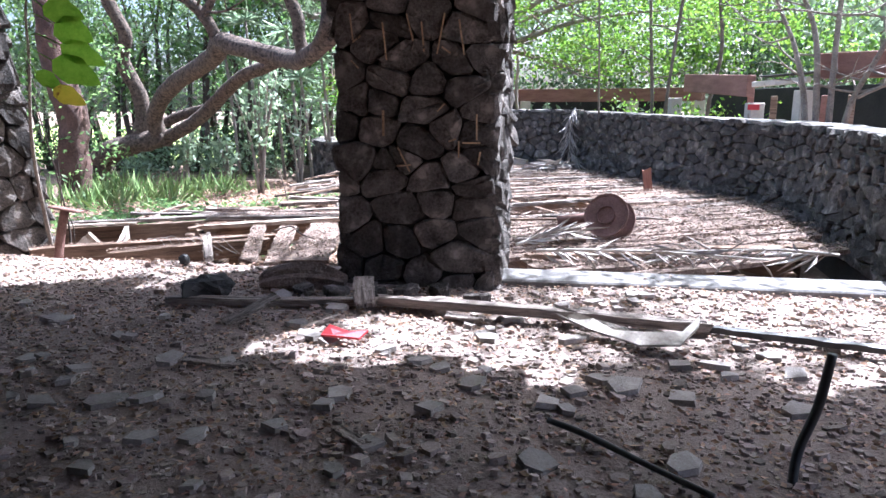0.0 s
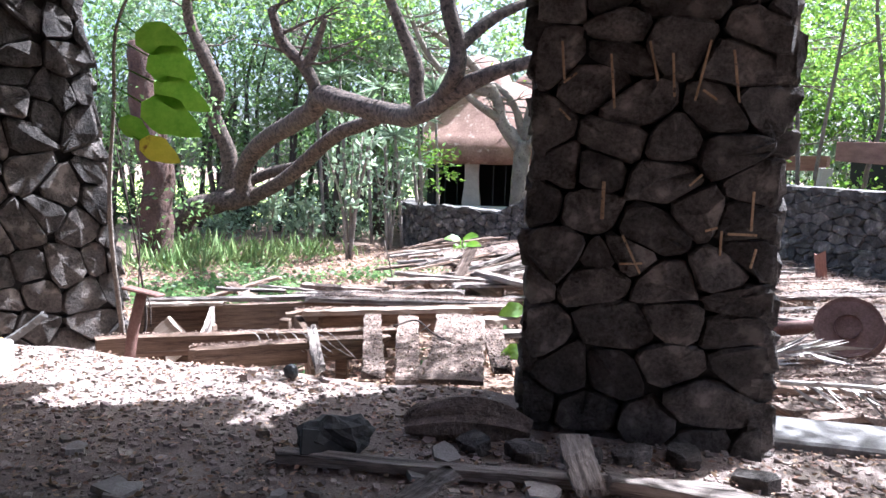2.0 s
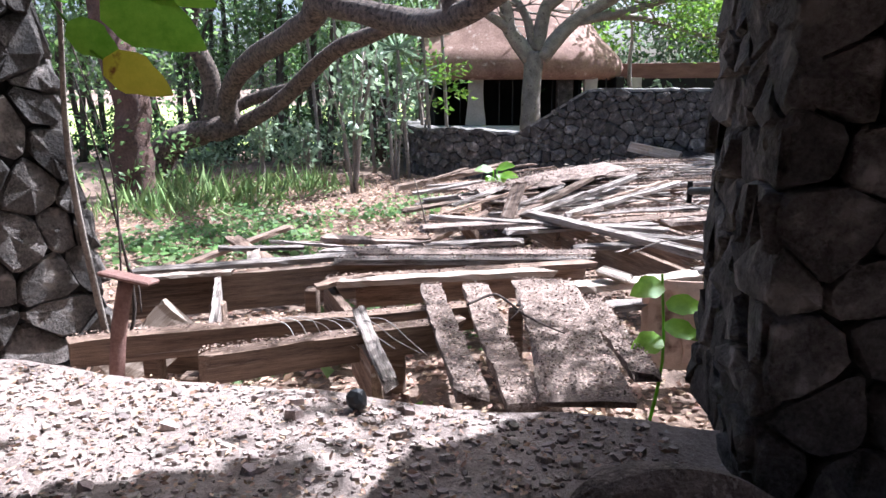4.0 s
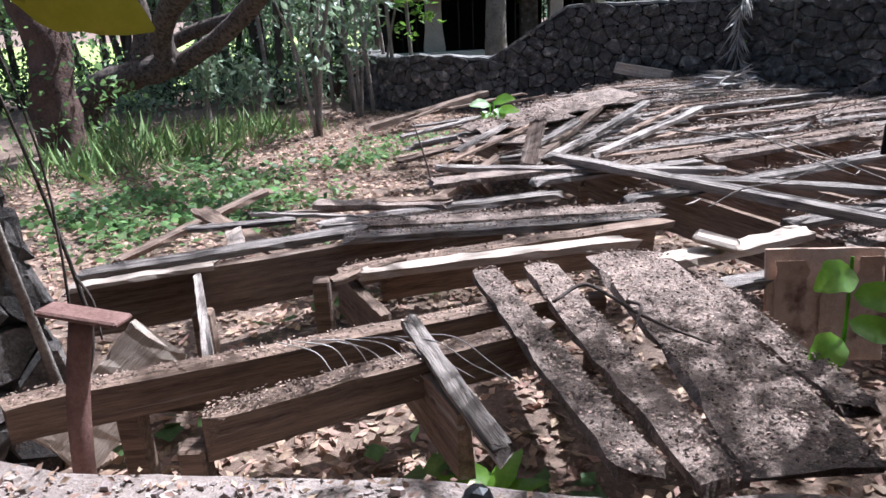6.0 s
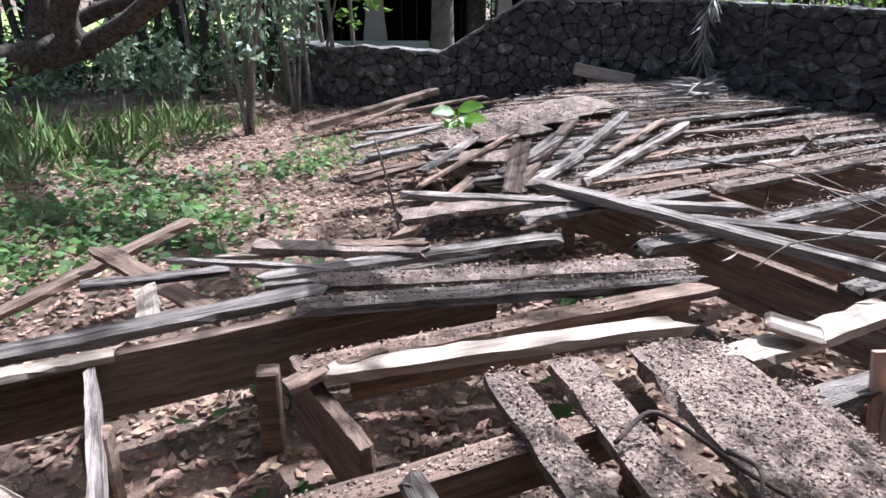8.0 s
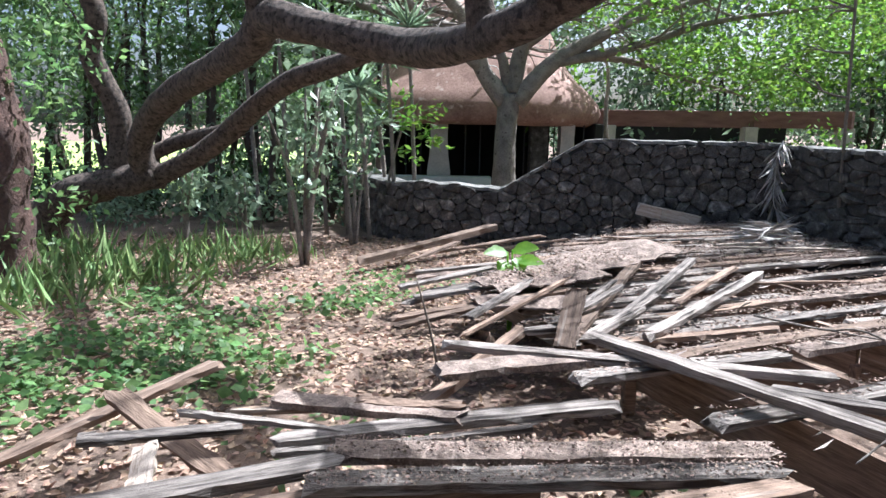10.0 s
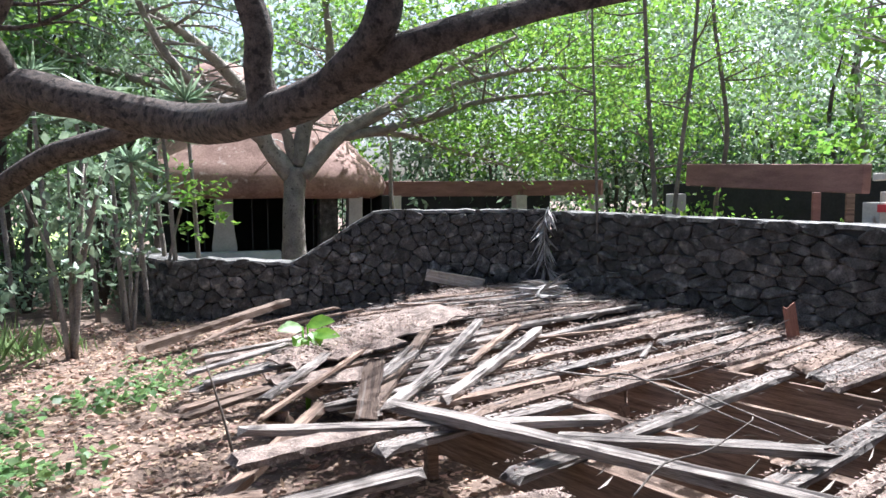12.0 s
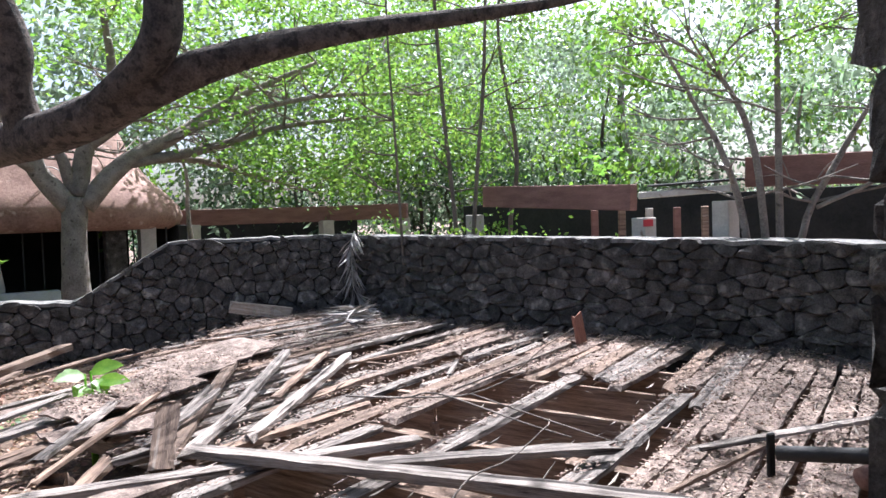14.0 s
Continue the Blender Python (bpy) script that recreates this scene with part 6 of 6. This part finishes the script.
# dead twigs on the deck
tw = empty("dead_branch", "thin bare grey dead branch lying over the boards", "branch")
joined_tubes("twig_mass", [
    [(-0.25, 11.0, 0.3, 0.009), (0.0, 10.55, 0.33, 0.008), (0.1, 10.25, 0.4, 0.007), (0.42, 9.7, 0.25, 0.006), (0.55, 9.4, 0.2, 0.004)], [(-0.25, 11.0, 0.3, 0.008), (0.2, 10.75, 0.26, 0.006), (0.5, 10.4, 0.3, 0.006), (0.9, 10.2, 0.45, 0.004)],
    [(0.2, 10.2, 0.42, 0.008), (0.6, 9.9, 0.6, 0.006), (0.95, 9.8, 0.7, 0.004)], [(-0.6, 9.2, 0.08, 0.006), (-0.3, 9.35, 0.16, 0.006), (0.0, 9.35, 0.2, 0.005), (0.35, 9.4, 0.32, 0.003)],
    [(0.5, 10.4, 0.3, 0.007), (0.7, 9.9, 0.2, 0.006), (0.8, 9.3, 0.15, 0.004)], [(0.55, 9.9, 0.55, 0.005), (0.5, 9.6, 0.75, 0.003), (0.6, 9.4, 0.9, 0.002)]], BARKGREY, tw, 5, 4)
tw2 = empty("dead_branch", "dark crooked twig lying on crumb-covered boards", "branch")
joined_tubes("twig_mass", [[(-1.95, 7.75, 0.07, 0.009), (-1.78, 7.86, 0.11, 0.01), (-1.68, 7.74, 0.1, 0.009), (-1.6, 7.55, 0.09, 0.009), (-1.5, 7.38, 0.085, 0.008), (-1.42, 7.28, 0.08, 0.005), (-1.36, 7.2, 0.08, 0.003)], [(-1.62, 7.6, 0.12, 0.012), (-1.6, 7.45, 0.16, 0.008), (-1.68, 7.3, 0.12, 0.005)]], BARKDARK, tw2, 6, 5)
root_ = empty("pale_roots", "pale hairy roots dangling over a joist", "roots")
joined_tubes("root_mass", [[(-3.3 + 0.08 * k, 7.56, 0.02, 0.002), (-3.1 + 0.08 * k, 7.42, 0.03 + 0.02 * (k % 3), 0.003), (-3.02 + 0.09 * k, 7.34, -0.03, 0.002), (-2.98 + 0.1 * k + 0.05 * (k % 2), 7.3, -0.08 - 0.02 * (k % 3), 0.001)] for k in range(9)], PALMDRY, root_, 5, 4)
st = tube("leaning_stick", [(-2.45, 11.2, -0.6, 0.012), (-2.56, 11.25, 0.0, 0.011), (-2.68, 11.3, 0.45, 0.006)], BARKMID)
tagged(st, "thin bare stick standing in the soil", "stick")
vn = empty("dry_creeper", "thin dry creeper stems hanging by the pillar", "creeper")
joined_tubes("stem", [[(-4.62, 7.95, 1.6, 0.006), (-4.5, 8.0, 0.8, 0.008), (-4.42, 8.0, 0.25, 0.011), (-4.38, 7.95, -0.1, 0.014), (-4.5, 7.9, -0.5, 0.012)], [(-4.66, 7.95, 2.0, 0.004), (-4.44, 7.98, 0.9, 0.006), (-4.48, 7.9, -0.5, 0.009)], [(-4.42, 8.0, 0.25, 0.008), (-4.33, 7.95, 0.12, 0.007), (-4.3, 7.9, -0.08, 0.005)]], BARKDARK, vn, 6, 5)
